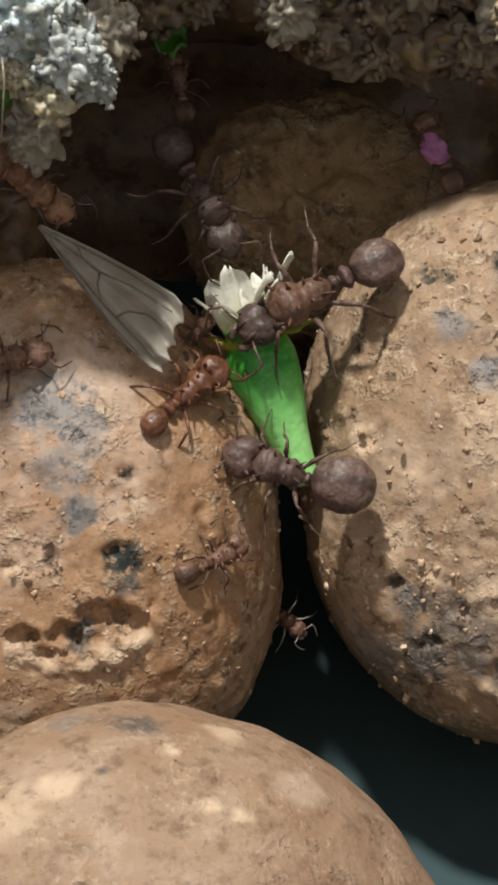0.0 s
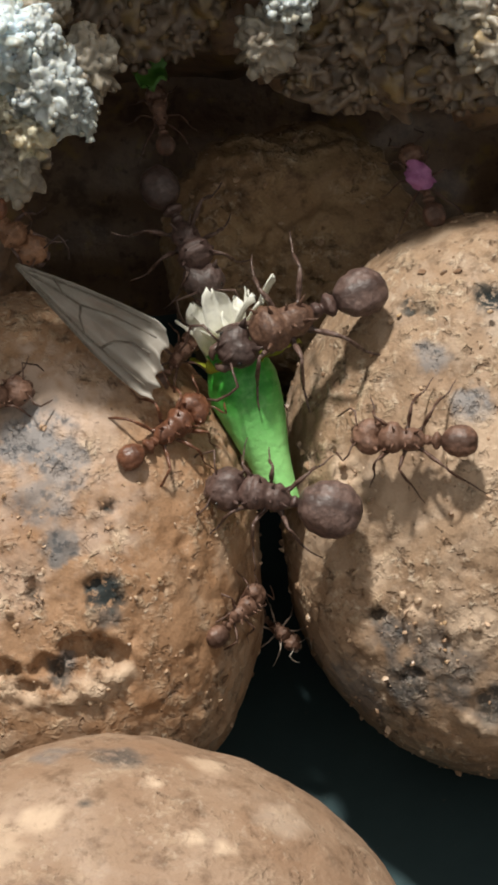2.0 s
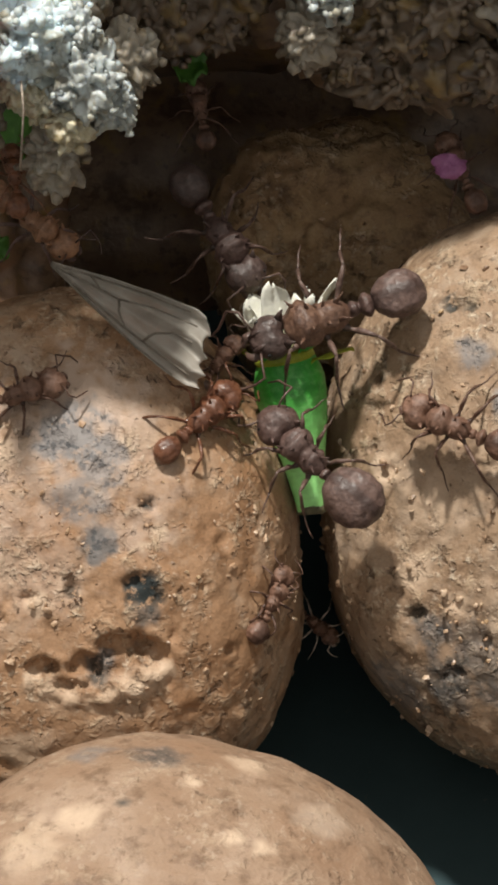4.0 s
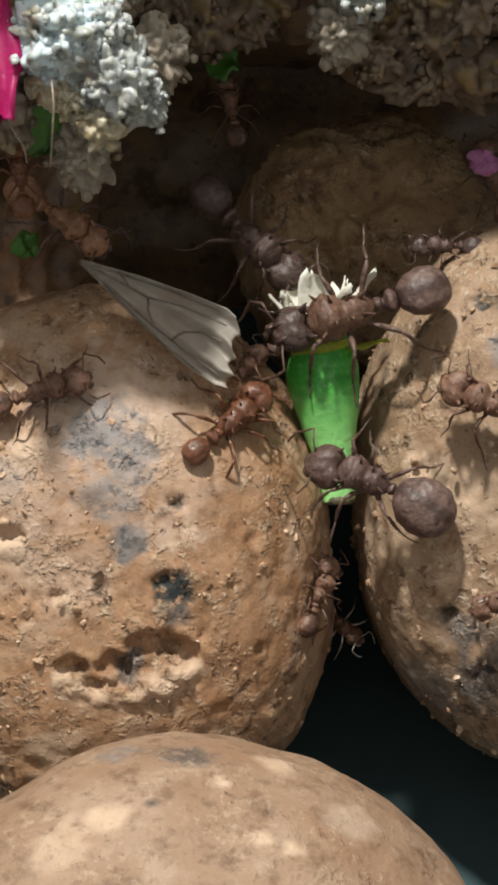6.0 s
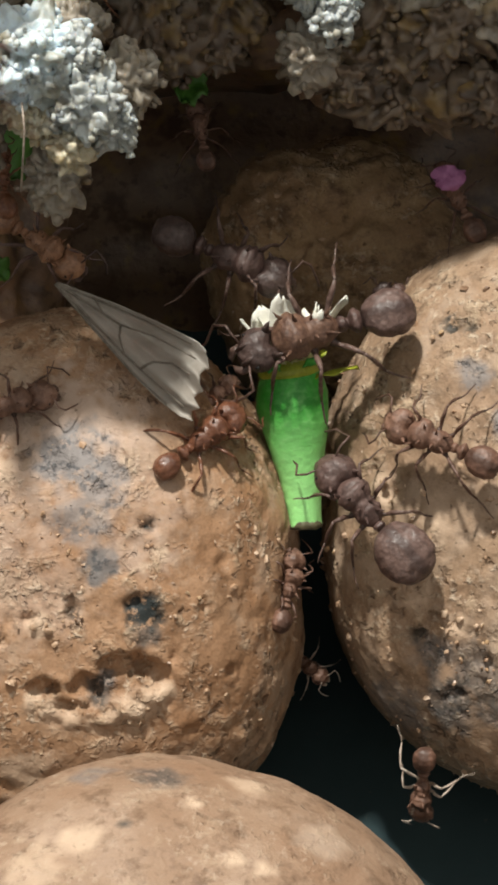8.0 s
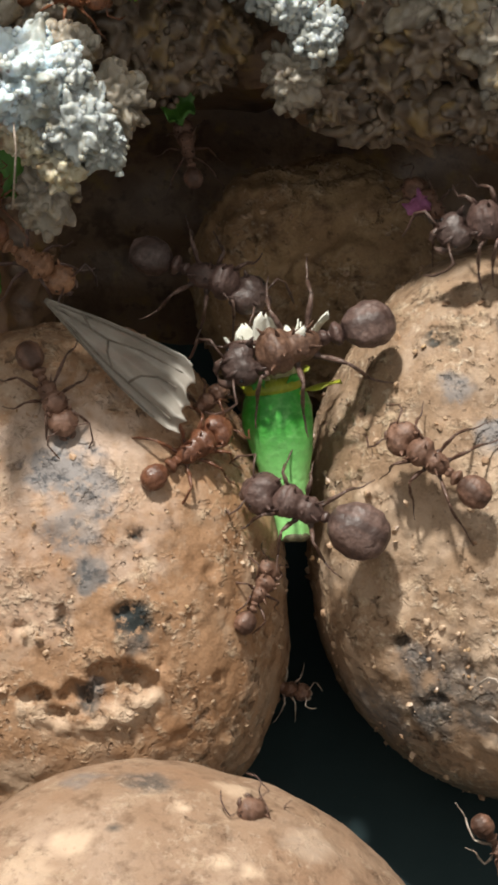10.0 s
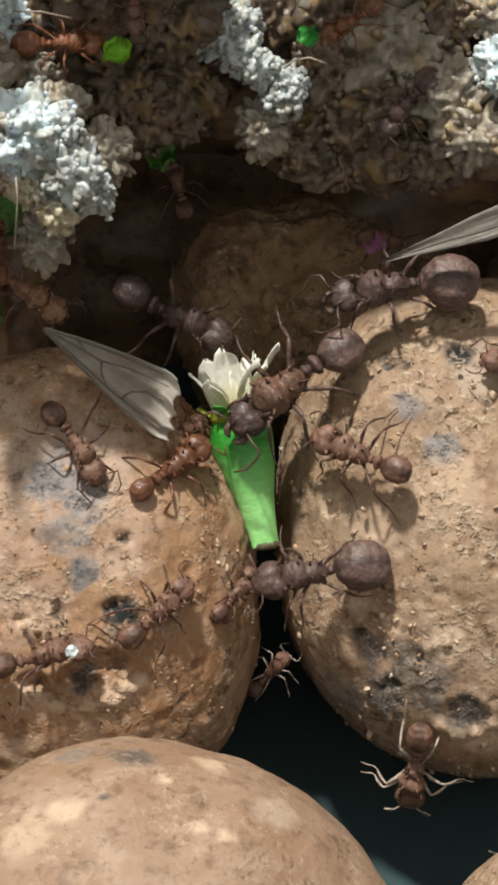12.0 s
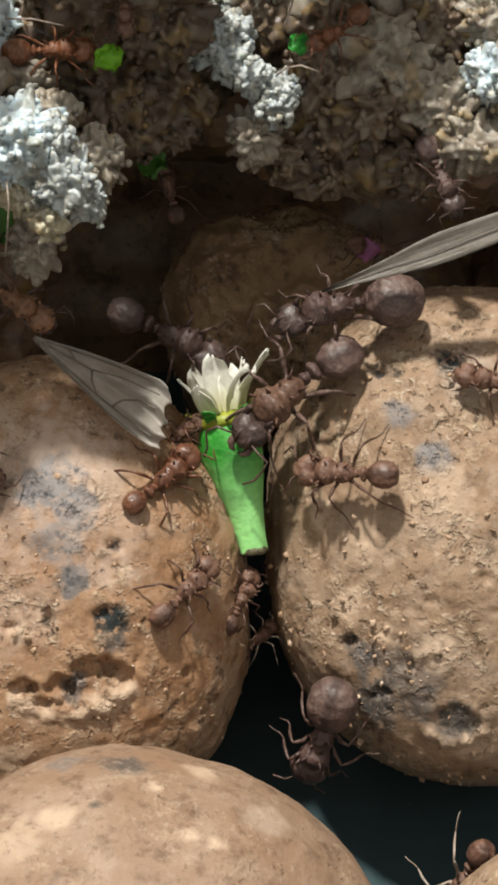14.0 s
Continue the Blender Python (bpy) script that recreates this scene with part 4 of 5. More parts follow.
def fragment(name, size, material, label, category, seed, m, long=1.0):
    """A crumpled, cut piece of leaf or petal."""
    bm = bmesh.new()
    n = 9
    tops, lows = [], []
    for i in range(n + 1):
        ra, rb = [], []
        for j in range(n + 1):
            x, y = i / n - 0.5, j / n - 0.5
            k = 1 - 0.35 * (abs(x * y) * 4)
            bend = 0.5 * noise.noise(Vector((x * 2.5, y * 2.5, seed * 3.1))) + 0.25 * noise.noise(Vector((x * 5, y * 5, seed)))
            e = 0.16 * noise.noise(Vector((x * 4, y * 4, seed * 1.3)))
            p = Vector(((x * k + e) * size * long, (y * k + e) * size, bend * size * 0.75))
            ra.append(bm.verts.new(p + Vector((0, 0, 0.03))))
            rb.append(bm.verts.new(p - Vector((0, 0, 0.03))))
        tops.append(ra)
        lows.append(rb)
    for i in range(n):
        for j in range(n):
            bm.faces.new((tops[i][j], tops[i + 1][j], tops[i + 1][j + 1], tops[i][j + 1]))
            bm.faces.new((lows[i][j], lows[i][j + 1], lows[i + 1][j + 1], lows[i + 1][j]))
    rim = [(i, 0) for i in range(n + 1)] + [(n, j) for j in range(1, n + 1)] + [(i, n) for i in range(n - 1, -1, -1)] + [(0, j) for j in range(n - 1, 0, -1)]
    for p, q in zip(rim, rim[1:] + rim[:1]):
        bm.faces.new((tops[p[0]][p[1]], lows[p[0]][p[1]], lows[q[0]][q[1]], tops[q[0]][q[1]]))
    bmesh.ops.recalc_face_normals(bm, faces=bm.faces[:])
    ob = tagged(part(name, bm, material), label, category)
    ob.matrix_world = m
    return ob


flower_thing = flower()
wing = insect_wing()
blade = tagged(new("dry_blade"), "long dry grey-brown leaf blade carried by a large ant", "leaf blade")
strip("blade_sheet", 15.0, 1.75, DRY_BLADE, blade, 0.05, 71, 0.08, tip=0.10)
for off in (-0.1,):
    rib = bmesh.new()
    tube(rib, [(0.6 + 14 * k / 10, off * min(1, k / 4), 0.12 + 0.05 * 15 * 0.35 * (k / 10) ** 2 + 0.35 * 1.9 * off * off * 0.25) for k in range(11)], [0.02 + 0.02 * min(1, k / 4) for k in range(11)], 5)
    part("rib", rib, DRY_BLADE, blade)
crumb = fragment("fungus_crumb", 0.8, FUNGUS_WHITE, "tiny white crumb carried by a hurrying ant", "crumb", 33, Matrix.Identity(4))
petal = fragment("petal_piece", 1.4, MAUVE, "small crumpled mauve petal piece carried by an ant", "petal", 5, Matrix.Identity(4), 1.3)
fragment("petal_piece", 3.0, MAGENTA, "bright magenta petal hanging beside the white fungus", "petal", 8, board_pose(-11.79, 17.30, 12.60, Euler((0.1, 0.3, radians(88))).to_matrix()), 3.0)
fragment("leaf_piece", 1.7, LEAF_BRIGHT, "lime green leaf cutting held by an orange ant", "leaf piece", 12, board_pose(-3.45, 24.12, 6.40, Euler((0.3, 0.2, 0.6)).to_matrix()))
fragment("leaf_piece", 1.4, LEAF_GREEN, "small green leaf cutting on the fungus", "leaf piece", 14, board_pose(7.25, 25.21, 3.40, Euler((-0.3, 0.3, 0.2)).to_matrix()))
fragment("leaf_piece", 2.0, LEAF_DARK, "green leaf cutting inside the dark hollow", "leaf piece", 17, board_pose(-1.08, 19.40, -4.50, Euler((0.2, 0.4, 1.2)).to_matrix()), 1.3)
fragment("leaf_piece", 3.0, LEAF_DARK, "dark green leaf behind the hanging fungus", "leaf piece", 19, board_pose(-10.27, 15.96, -2.20, Euler((0.1, 0.2, 1.5)).to_matrix()), 1.4)
fragment("leaf_piece", 1.5, LEAF_DARK, "dark green leaf scrap in the shade", "leaf piece", 21, board_pose(-10.79, 9.83, -3.00, Euler((0.1, 0.2, 0.5)).to_matrix()))


def fibre(points, label):
    bm = bmesh.new()
    tube(bm, points, [0.055] * len(points), 6)
    ob = tagged(part("plant_fibre", bm, PALE_LEG), label, "fibre")
    ob.matrix_world = BOARD
    return ob


fibre([(-8.84, 16.94, 12.60), (-8.73, 15.59, 12.40), (-8.86, 14.16, 11.40), (-9.05, 13.02, 9.00)], "pale dry fibre hanging from the white fungus")
fibre([(-11.09, 15.62, 11.90), (-10.75, 14.66, 11.00), (-10.24, 13.89, 9.60), (-10.18, 13.25, 8.20)], "short pale fibre beside the magenta petal")
fibre([(5.9, 23.3, 4.2), (6.5, 23.75, 4.8), (7.3, 23.85, 5.0), (8.3, 23.55, 4.4)], "pale bent straw lying on the fungus")
fibre([(-9.1, 26.25, 7.0), (-7.6, 26.2, 7.4), (-5.9, 25.9, 6.6)], "long pale straw above the orange ant")
fibre([(7.0, 27.9, 3.6), (6.7, 27.0, 4.0), (6.3, 25.9, 3.4)], "thin pale straw standing in the fungus")


# ---- ants ----
def ant(size, body, label, seed, legs=None, saddle=None, stance=1.0, belly=None, skull=1.0, reach=None):
    """A leafcutter worker; size is the distance from the middle of its head to that of its gaster, x points ahead, z up."""
    rng = random.Random(seed)
    dark = body is ANT_DARK
    legs, s = legs or (ANT_LEG_DARK if dark else ANT_LEG if body is ANT_RED else body), size
    span = reach or (0.74 if dark else 0.90)
    belly = belly or (0.86 if body is ANT_RED else 1.0)
    face = ANT_HEAD if dark and skull < 1.05 else body
    rear = ANT_GASTER if dark else ANT_GASTER_RED if body is ANT_RED else body
    root = tagged(new("leafcutter_ant"), label, "ant", group="leafcutter ants")

    def heart(p):
        notch = math.exp(-(p.y / 0.26) ** 2) * max(0.0, -p.x)
        groove = 0.08 * math.exp(-(p.y / 0.16) ** 2) * max(0.0, p.z)
        taper = 1 - 0.34 * max(0.0, p.x) ** 2
        lump = 1 + 0.07 * fractal(p + Vector((0, seed * 1.7, 0)), 2.2)
        return Vector(((p.x + 0.34 * notch) * lump, p.y * taper * (1 + 0.14 * max(0, -p.x)) * lump, (p.z - groove) * (1 - 0.22 * max(0, p.x)) * lump))

    bm = bmesh.new()
    blob(bm, (0.155 * s, 0, 0), (0.178 * s * skull, 0.190 * s * skull, 0.140 * s * skull), 4, heart)
    for y in (-1, 1):
        tube(bm, [(0.05 * s, y * 0.115 * s * skull, 0.05 * s), (0.02 * s, y * 0.135 * s * skull, 0.10 * s), (-0.01 * s, y * 0.150 * s * skull, 0.135 * s)], [0.034 * s, 0.018 * s, 0.003 * s], 6)
        tube(bm, [(0.16 * s, y * 0.045 * s, 0.115 * s * skull), (0.24 * s, y * 0.060 * s, 0.095 * s * skull), (0.30 * s, y * 0.055 * s, 0.03 * s)], [0.010 * s, 0.020 * s, 0.008 * s], 6)
    head = part("head", bm, face, root)
    head.matrix_basis = pose(0.27 * s * MM, 0, 0.01 * s * MM)
    for y in (-1, 1):
        bm = bmesh.new()
        tube(bm, [(0.26 * s, y * 0.075 * s, -0.03 * s), (0.315 * s, y * 0.078 * s, -0.045 * s), (0.345 * s, y * 0.050 * s, -0.055 * s), (0.355 * s, y * 0.012 * s, -0.060 * s)],
             [0.040 * s, 0.036 * s, 0.026 * s, 0.005 * s], 8)
        part("mandible", bm, legs, head)
        bm = bmesh.new()
        bend, rise = rng.uniform(0.8, 1.15), rng.uniform(-0.08, 0.06)
        tube(bm, [(0.24 * s, y * 0.06 * s, 0.05 * s), (0.27 * s, y * 0.15 * s * bend, (0.12 + rise) * s), (0.29 * s, y * 0.26 * s * bend, (0.13 + rise) * s),
                  (0.37 * s, y * 0.28 * s, (0.06 + rise) * s), (0.47 * s, y * 0.24 * s * bend, (-0.02 + rise) * s), (0.54 * s, y * 0.19 * s, (-0.08 + rise) * s)],
             [0.011 * s, 0.009 * s, 0.012 * s, 0.010 * s, 0.012 * s, 0.008 * s], 6)
        part("antenna", bm, legs, head)
        bm = bmesh.new()
        blob(bm, (0.20 * s, y * 0.150 * s * skull, 0.045 * s), (0.022 * s, 0.016 * s, 0.022 * s), 2)
        part("eye", bm, EYE, head)

    def turned(profile, dent=0.22):
        """A body part of changing girth along x; profile: x, half width, half height, height of its middle."""
        bm, sides, rings = bmesh.new(), 22, []
        fine = np.linspace(profile[0][0], profile[-1][0], 30)
        xs = [p[0] for p in profile][::-1] if profile[0][0] > profile[-1][0] else [p[0] for p in profile]
        cols = [[p[k] for p in profile][::-1] if profile[0][0] > profile[-1][0] else [p[k] for p in profile] for k in (1, 2, 3)]
        for x in fine:
            w, h, z = (float(np.interp(x, xs, c)) for c in cols)
            ring = []
            for k in range(sides):
                q = 2 * math.pi * k / sides
                g = 1 + dent * noise.noise(Vector((x * 15, math.cos(q) * 1.4, math.sin(q) * 1.4 + seed))) + 0.10 * noise.noise(Vector((x * 38, math.cos(q) * 3.4, math.sin(q) * 3.4 - seed)))
                ring.append(bm.verts.new((x * s, w * g * math.cos(q) * s, (z + h * g * math.sin(q)) * s)))
            rings.append(ring)
        for one, two in zip(rings, rings[1:]):
            for k in range(sides):
                bm.faces.new((one[k], one[(k + 1) % sides], two[(k + 1) % sides], two[k]))
        bm.faces.new(rings[0][::-1])
        bm.faces.new(rings[-1])
        bmesh.ops.recalc_face_normals(bm, faces=bm.faces[:])
        bmesh.ops.smooth_vert(bm, verts=bm.verts[:], factor=0.4, use_axis_x=True, use_axis_y=True, use_axis_z=True)
        return bm

    front = part("thorax", turned([(0.31, 0.040, 0.040, 0.0), (0.285, 0.095, 0.085, 0.01), (0.24, 0.150, 0.130, 0.025), (0.165, 0.172, 0.155, 0.045), (0.09, 0.150, 0.140, 0.040),
                                   (0.035, 0.112, 0.105, 0.015), (-0.01, 0.118, 0.118, 0.005), (-0.07, 0.122, 0.122, 0.0), (-0.135, 0.092, 0.100, -0.02), (-0.185, 0.048, 0.055, -0.035)]), saddle or body, root)
    for x, y, z, lean in ((0.205, 0.125, 0.105, 0.05), (0.12, 0.07, 0.155, 0.01), (0.00, 0.055, 0.085, -0.01), (-0.09, 0.06, 0.080, -0.08)):
        for side in (-1, 1):
            bm = bmesh.new()
            tube(bm, [(x * s, side * y * s, z * s), ((x + lean * 0.6) * s, side * (y + 0.025) * s, (z + 0.045) * s), ((x + lean) * s, side * (y + 0.045) * s, (z + 0.085) * s)], [0.020 * s, 0.010 * s, 0.002 * s], 6)
            part("spine", bm, saddle or body, front)
    part("petiole", turned([(-0.165, 0.030, 0.032, -0.035), (-0.20, 0.055, 0.070, -0.02), (-0.23, 0.058, 0.072, -0.015), (-0.258, 0.036, 0.040, -0.025), (-0.29, 0.085, 0.082, -0.01),
                            (-0.325, 0.095, 0.085, -0.005), (-0.36, 0.05, 0.05, -0.01)]), body, root)

    knobs = [Vector((rng.uniform(-0.8, 0.9), rng.uniform(-1, 1), rng.uniform(0.0, 1.0))).normalized() for _ in range(26)]

    def ringed(p):
        side = math.atan2(p.y, p.z)
        bump = sum(math.exp(-((p - k).length / 0.12) ** 2) for k in knobs)
        g = 0.97 + 0.020 * math.sin(p.x * 15 + 1) + 0.028 * math.cos(side * 7) * max(0.0, p.z) + 0.06 * fractal(p + Vector((seed, 0, 0)), 1.3) + 0.035 * bump
        q = p * g
        q = Vector([math.copysign(abs(c) ** 0.90, c) for c in q])
        return Vector((q.x * 1.06, q.y * (1 - 0.14 * max(0.0, q.x) ** 2 - 0.10 * max(0.0, -q.x) ** 3), q.z * (1 - 0.12 * max(0.0, -q.x) ** 2)))

    bm = bmesh.new()
    blob(bm, (-0.265 * s, 0, 0.02 * s), (0.222 * s * belly, 0.205 * s * belly, 0.190 * s * belly), 4, ringed)
    gaster = part("gaster", bm, rear, root)
    gaster.matrix_basis = pose(-0.295 * s * MM, 0, 0)

    six = []
    for k, (x, turn, long) in enumerate(((0.14, 50, 0.80), (0.03, -4, 0.84), (-0.09, -52, 1.10))):
        for y in (-1, 1):
            g, f, low = rng.uniform(0.78, 1.12) * long * span, rng.uniform(0.55, 1.15), -0.20 * stance
            fold = rng.uniform(-0.16, 0.16)
            knee = (0.03 * y, 0.37 * g, 0.15 * f)
            heel = (0.02 * y + 0.6 * fold, 0.58 * g, low * 0.72)

            def limb(points, fat):
                bm = bmesh.new()
                tube(bm, [tuple(c * s for c in p) for p in points], [1.2 * r * s for r in fat], 7)
                return bm

            leg = part("leg", limb([(0, 0, 0), (0, 0.05, -0.025), (0.005 * y, 0.09, -0.02), (0.015 * y, 0.20 * g, 0.065 * f), (0.02 * y, 0.28 * g, 0.11 * f), knee],
                                   (0.030, 0.027, 0.014, 0.021, 0.018, 0.011)), legs, root)
            part("tibia", limb([knee, (0.03 * y + 0.2 * fold, 0.43 * g, 0.09 * f), (0.03 * y + 0.4 * fold, 0.51 * g, (low * 0.4 + 0.05 * f) * 0.6), heel], (0.010, 0.013, 0.015, 0.008)), legs, leg)
            part("tarsus", limb([heel, (0.01 * y + 0.75 * fold, 0.65 * g, low * 0.95), (fold, 0.74 * g, low), (-0.02 * y + 1.25 * fold, 0.82 * g, low - 0.015)], (0.008, 0.0075, 0.006, 0.004)), legs, leg)
            rest = pose(x * s * MM, y * 0.065 * s * MM, -0.045 * s * MM) @ pose(0, 0, 0, 0, 0, (turn + rng.uniform(-20, 20)) * -y if y > 0 else (turn + rng.uniform(-20, 20)) + 180)
            leg.matrix_basis = rest
            six.append((leg, rest, y, (k + (y > 0)) % 2))
    return {"root": root, "head": head, "gaster": gaster, "legs": six, "size": s, "seed": seed}


ant_a = ant(6.9, ANT_DARK, "large dark brown ant gripping the flower over the tan pebble", 1, saddle=ANT_SADDLE, skull=0.86, belly=0.88)
ant_b = ant(5.4, ANT_DARK, "large dark brown ant tugging at the cut stem of the flower", 2, belly=1.34, skull=1.08)
ant_c = ant(4.5, ANT_RUST, "shiny rust-brown ant holding on beside the flower", 3, belly=0.72)
ant_d = ant(2.9, ANT_RED, "small reddish ant at the torn end of the wing", 4)
ant_e = ant(4.4, ANT_TAWNY, "brown ant with a tawny head at the root of the wing", 5, ANT_DARK)
ant_f = ant(5.6, ANT_DARK, "dark ant with a ringed gaster standing in the shaded hollow", 6, belly=0.90)
ant_f["gaster"].data.materials[0] = ANT_HEAD
ant_g = ant(2.8, ANT_ORANGE, "small orange ant climbing beside the white fungus", 7)
ant_h = ant(3.5, ANT_RED, "reddish ant carrying a mauve petal piece", 8)
ant_i = ant(4.7, ANT_RED, "red-brown ant walking over the tan pebble", 9, stance=1.7)
ant_j = ant(3.2, ANT_RED, "small red-brown ant at the rim of the crevice", 10)
ant_k = ant(4.1, ANT_RED, "red-brown ant walking on top of the orange-brown pebble", 11)
ant_l = ant(3.4, ANT_RED, "red-brown ant with pale feet over the dark floor", 12, PALE_LEG)
ant_m = ant(6.2, ANT_DARK, "large dark ant carrying a dry leaf blade", 13, belly=1.22, skull=0.85)
ant_n = ant(3.8, ANT_RED, "red-brown ant coming over the tan pebble", 14)
ant_o = ant(4.0, ANT_RED, "red-brown ant wandering on the orange-brown pebble", 15)
ant_p = ant(4.6, ANT_RED, "red-brown ant hurrying down to the pale pebble", 16)
ant_q = ant(4.6, ANT_RED, "red-brown ant with pale legs under the tan pebble", 17, PALE_LEG)
ant_r = ant(2.8, ANT_DARK, "small dark ant behind the tan pebble's crest", 18)
ant_s = ant(2.5, ANT_RED, "tiny ant with pale legs deep in the crevice", 19, PALE_LEG)
ant_t = ant(3.8, ANT_ORANGE, "orange ant with a leaf cutting on the fungus", 20)
ant_u = ant(2.9, ANT_RED, "red-brown ant head down on the fungus", 21)
ant_v = ant(3.0, ANT_ORANGE, "orange-brown ant on the grey fungus", 22)
ant_w = ant(3.7, ANT_DARK, "dark brown ant crawling over the brown fungus", 23)
ant_x = ant(2.9, ANT_RED, "small ant in the dark under the fungus", 24)


# ---- motion ----
def upright(surface, u, v):
    """The direction out of the ground at a place, on the board."""
    if surface not in BALLS:
        return Vector((0, 0.25, 1)).normalized()
    c, a, (p, m) = BALLS[surface]
    x, y = max(-0.86, min(0.86, (u - c[0]) / a[0])), max(-0.86, min(0.86, (v - c[1]) / a[1]))
    z = max(0.2, 1 - abs(x) ** p - abs(y) ** p) ** (1 / m)
    g = Vector((math.copysign(p * abs(x) ** (p - 1), x) / a[0], math.copysign(p * abs(y) ** (p - 1), y) / a[1], m * z ** (m - 1) / a[2])).normalized()
    return (g + Vector((0, 0, 0.5))).normalized()


def move_ant(who, surface, rows):
    """rows: seconds, u, v, w, heading on the board, turn of head and gaster in degrees, and where it dives, its pitch head down."""
    path, heads, tails = [], [], []
    s = who["size"] * MM
    for t, u, v, w, heading, nod, tail, *dive in rows:
        up = upright(surface, u, v)
        ahead = Vector((math.cos(radians(heading)), math.sin(radians(heading)), 0))
        ahead = (ahead - up * ahead.dot(up)).normalized()
        turn = Matrix((ahead, up.cross(ahead), up)).transposed() @ Euler((0, radians(dive[0] if dive else 0), 0)).to_matrix()
        path.append((t, board_pose(u, v, w, turn)))
        heads.append((t, pose(0.27 * s, 0, 0.01 * s, 0, 8, nod)))
        tails.append((t, pose(-0.295 * s, 0, 0, 0, -6, tail)))
    walk(who["root"], path)
    walk(who["head"], heads)
    walk(who["gaster"], tails)
    places = np.array([r[1:4] for r in rows])
    at = np.array([r[0] for r in rows])
    gone = np.r_[0, np.cumsum(np.linalg.norm(np.diff(places, axis=0), axis=1))]
    rng = random.Random(who["seed"])
    ticks = [0.25 * k for k in range(57)] if gone[-1] > 8 else [0.7 * k for k in range(21)]
    for leg, rest, y, phase in who["legs"]:
        keys, drift = [], rng.uniform(0, 6)
        for t in ticks:
            far = float(np.interp(t, at, gone))
            pace = float(np.interp(min(14, t + 0.25), at, gone) - np.interp(max(0, t - 0.25), at, gone)) * 2
            swing = min(1.0, pace / 3.0) * 17 * math.sin(far * 2.2 + math.pi * phase) + 3.5 * math.sin(t * 1.7 + drift)
            raise_ = min(1.0, pace / 3.0) * 6 * max(0.0, math.cos(far * 2.2 + math.pi * phase))
            keys.append((t, rest @ pose(0, 0, 0, raise_, 0, swing)))
        walk(leg, keys)


def move_flat(thing, rows):
    """rows: seconds, u, v, w, direction on the board and rise out of it in degrees."""
    walk(thing, [(t, board_pose(u, v, w, Euler((0, radians(-rise), radians(angle))).to_matrix())) for t, u, v, w, angle, rise in rows])


def motions():
    move_ant(ant_a, 'V', [
        (0, 5.80, 5.91, 0.40, -151, 6, -4),
        (0.5, 5.66, 5.80, 0.40, -150, 8, -5),
        (1, 5.78, 5.72, 0.40, -150, 5, -4),
        (1.5, 5.86, 6.12, 0.40, -152, 4, -3),
        (2, 5.87, 6.25, 0.40, -155, 4, -3),
        (2.5, 5.81, 6.05, 0.40, -158, 1, -0),
        (3, 5.84, 6.14, 0.40, -161, -1, 1),
        (5.5, 5.20, 6.29, 0.40, -158, 6, -4),
        (6, 5.25, 6.37, 0.40, -162, -0, 0),
        (6.5, 5.24, 6.43, 0.40, -159, 6, -4),
        (7, 5.27, 6.16, 0.40, -159, 2, -2),
        (7.5, 4.98, 6.41, 0.40, -162, 6, -4),
        (8, 5.00, 6.58, 0.40, -163, 6, -4),
        (10.5, 4.86, 6.59, 0.40, -160, 3, -2),
        (11, 5.93, 6.13, 0.40, -148, 6, -4),
        (11.5, 6.13, 5.76, 0.40, -144, 9, -7),
        (12, 5.98, 5.62, 0.40, -142, 11, -8),
        (12.5, 6.40, 5.58, 0.40, -137, 11, -9),
        (13, 6.34, 5.52, 0.40, -136, 13, -12),
        (13.5, 6.50, 5.52, 0.40, -135, 10, -10),
        (14, 6.50, 5.57, 0.40, -138, 13, -12),
    ])
    move_ant(ant_b, 'V', [
        (0, 4.66, -2.79, 1.20, 163, -11, 8),
        (0.5, 4.93, -2.07, 1.20, 157, -4, 3),
        (1, 5.03, -2.06, 1.20, 151, 4, -3),
        (1.5, 4.96, -2.31, 1.20, 162, 5, -3),
        (2, 4.89, -2.45, 1.20, 168, 1, -1),
        (2.5, 4.79, -1.78, 1.20, 151, -2, 2),
        (3, 4.69, -1.07, 1.20, 141, -7, 6),
        (5.5, 5.46, -0.52, 1.40, 131, -4, 4),
        (6, 6.25, -1.81, 1.20, 157, 13, -10),
        (6.5, 6.33, -1.96, 1.20, 162, 1, -0),
        (7, 6.67, -2.24, 1.20, 160, 3, -3),
        (7.5, 6.94, -2.44, 1.20, 157, 6, -5),
        (8, 7.46, -2.12, 1.20, 129, -2, 2),
        (10.5, 4.96, -1.60, 1.20, 161, 3, -3),
        (11, 4.96, -1.80, 1.20, 156, 4, -4),
        (11.5, 6.95, -3.24, 1.20, 156, 8, -6),
        (12, 7.35, -4.93, 1.40, 190, 4, -3),
        (12.5, 7.27, -9.48, 1.60, 227, 12, -8, 15),
        (13, 7.55, -11.60, 0.20, 245, -3, 2, 42),
        (13.5, 8.45, -14.30, -1.20, 248, -10, 6, 52),
        (14, 8.50, -14.25, -1.20, 247, -8, 6, 52),
    ])
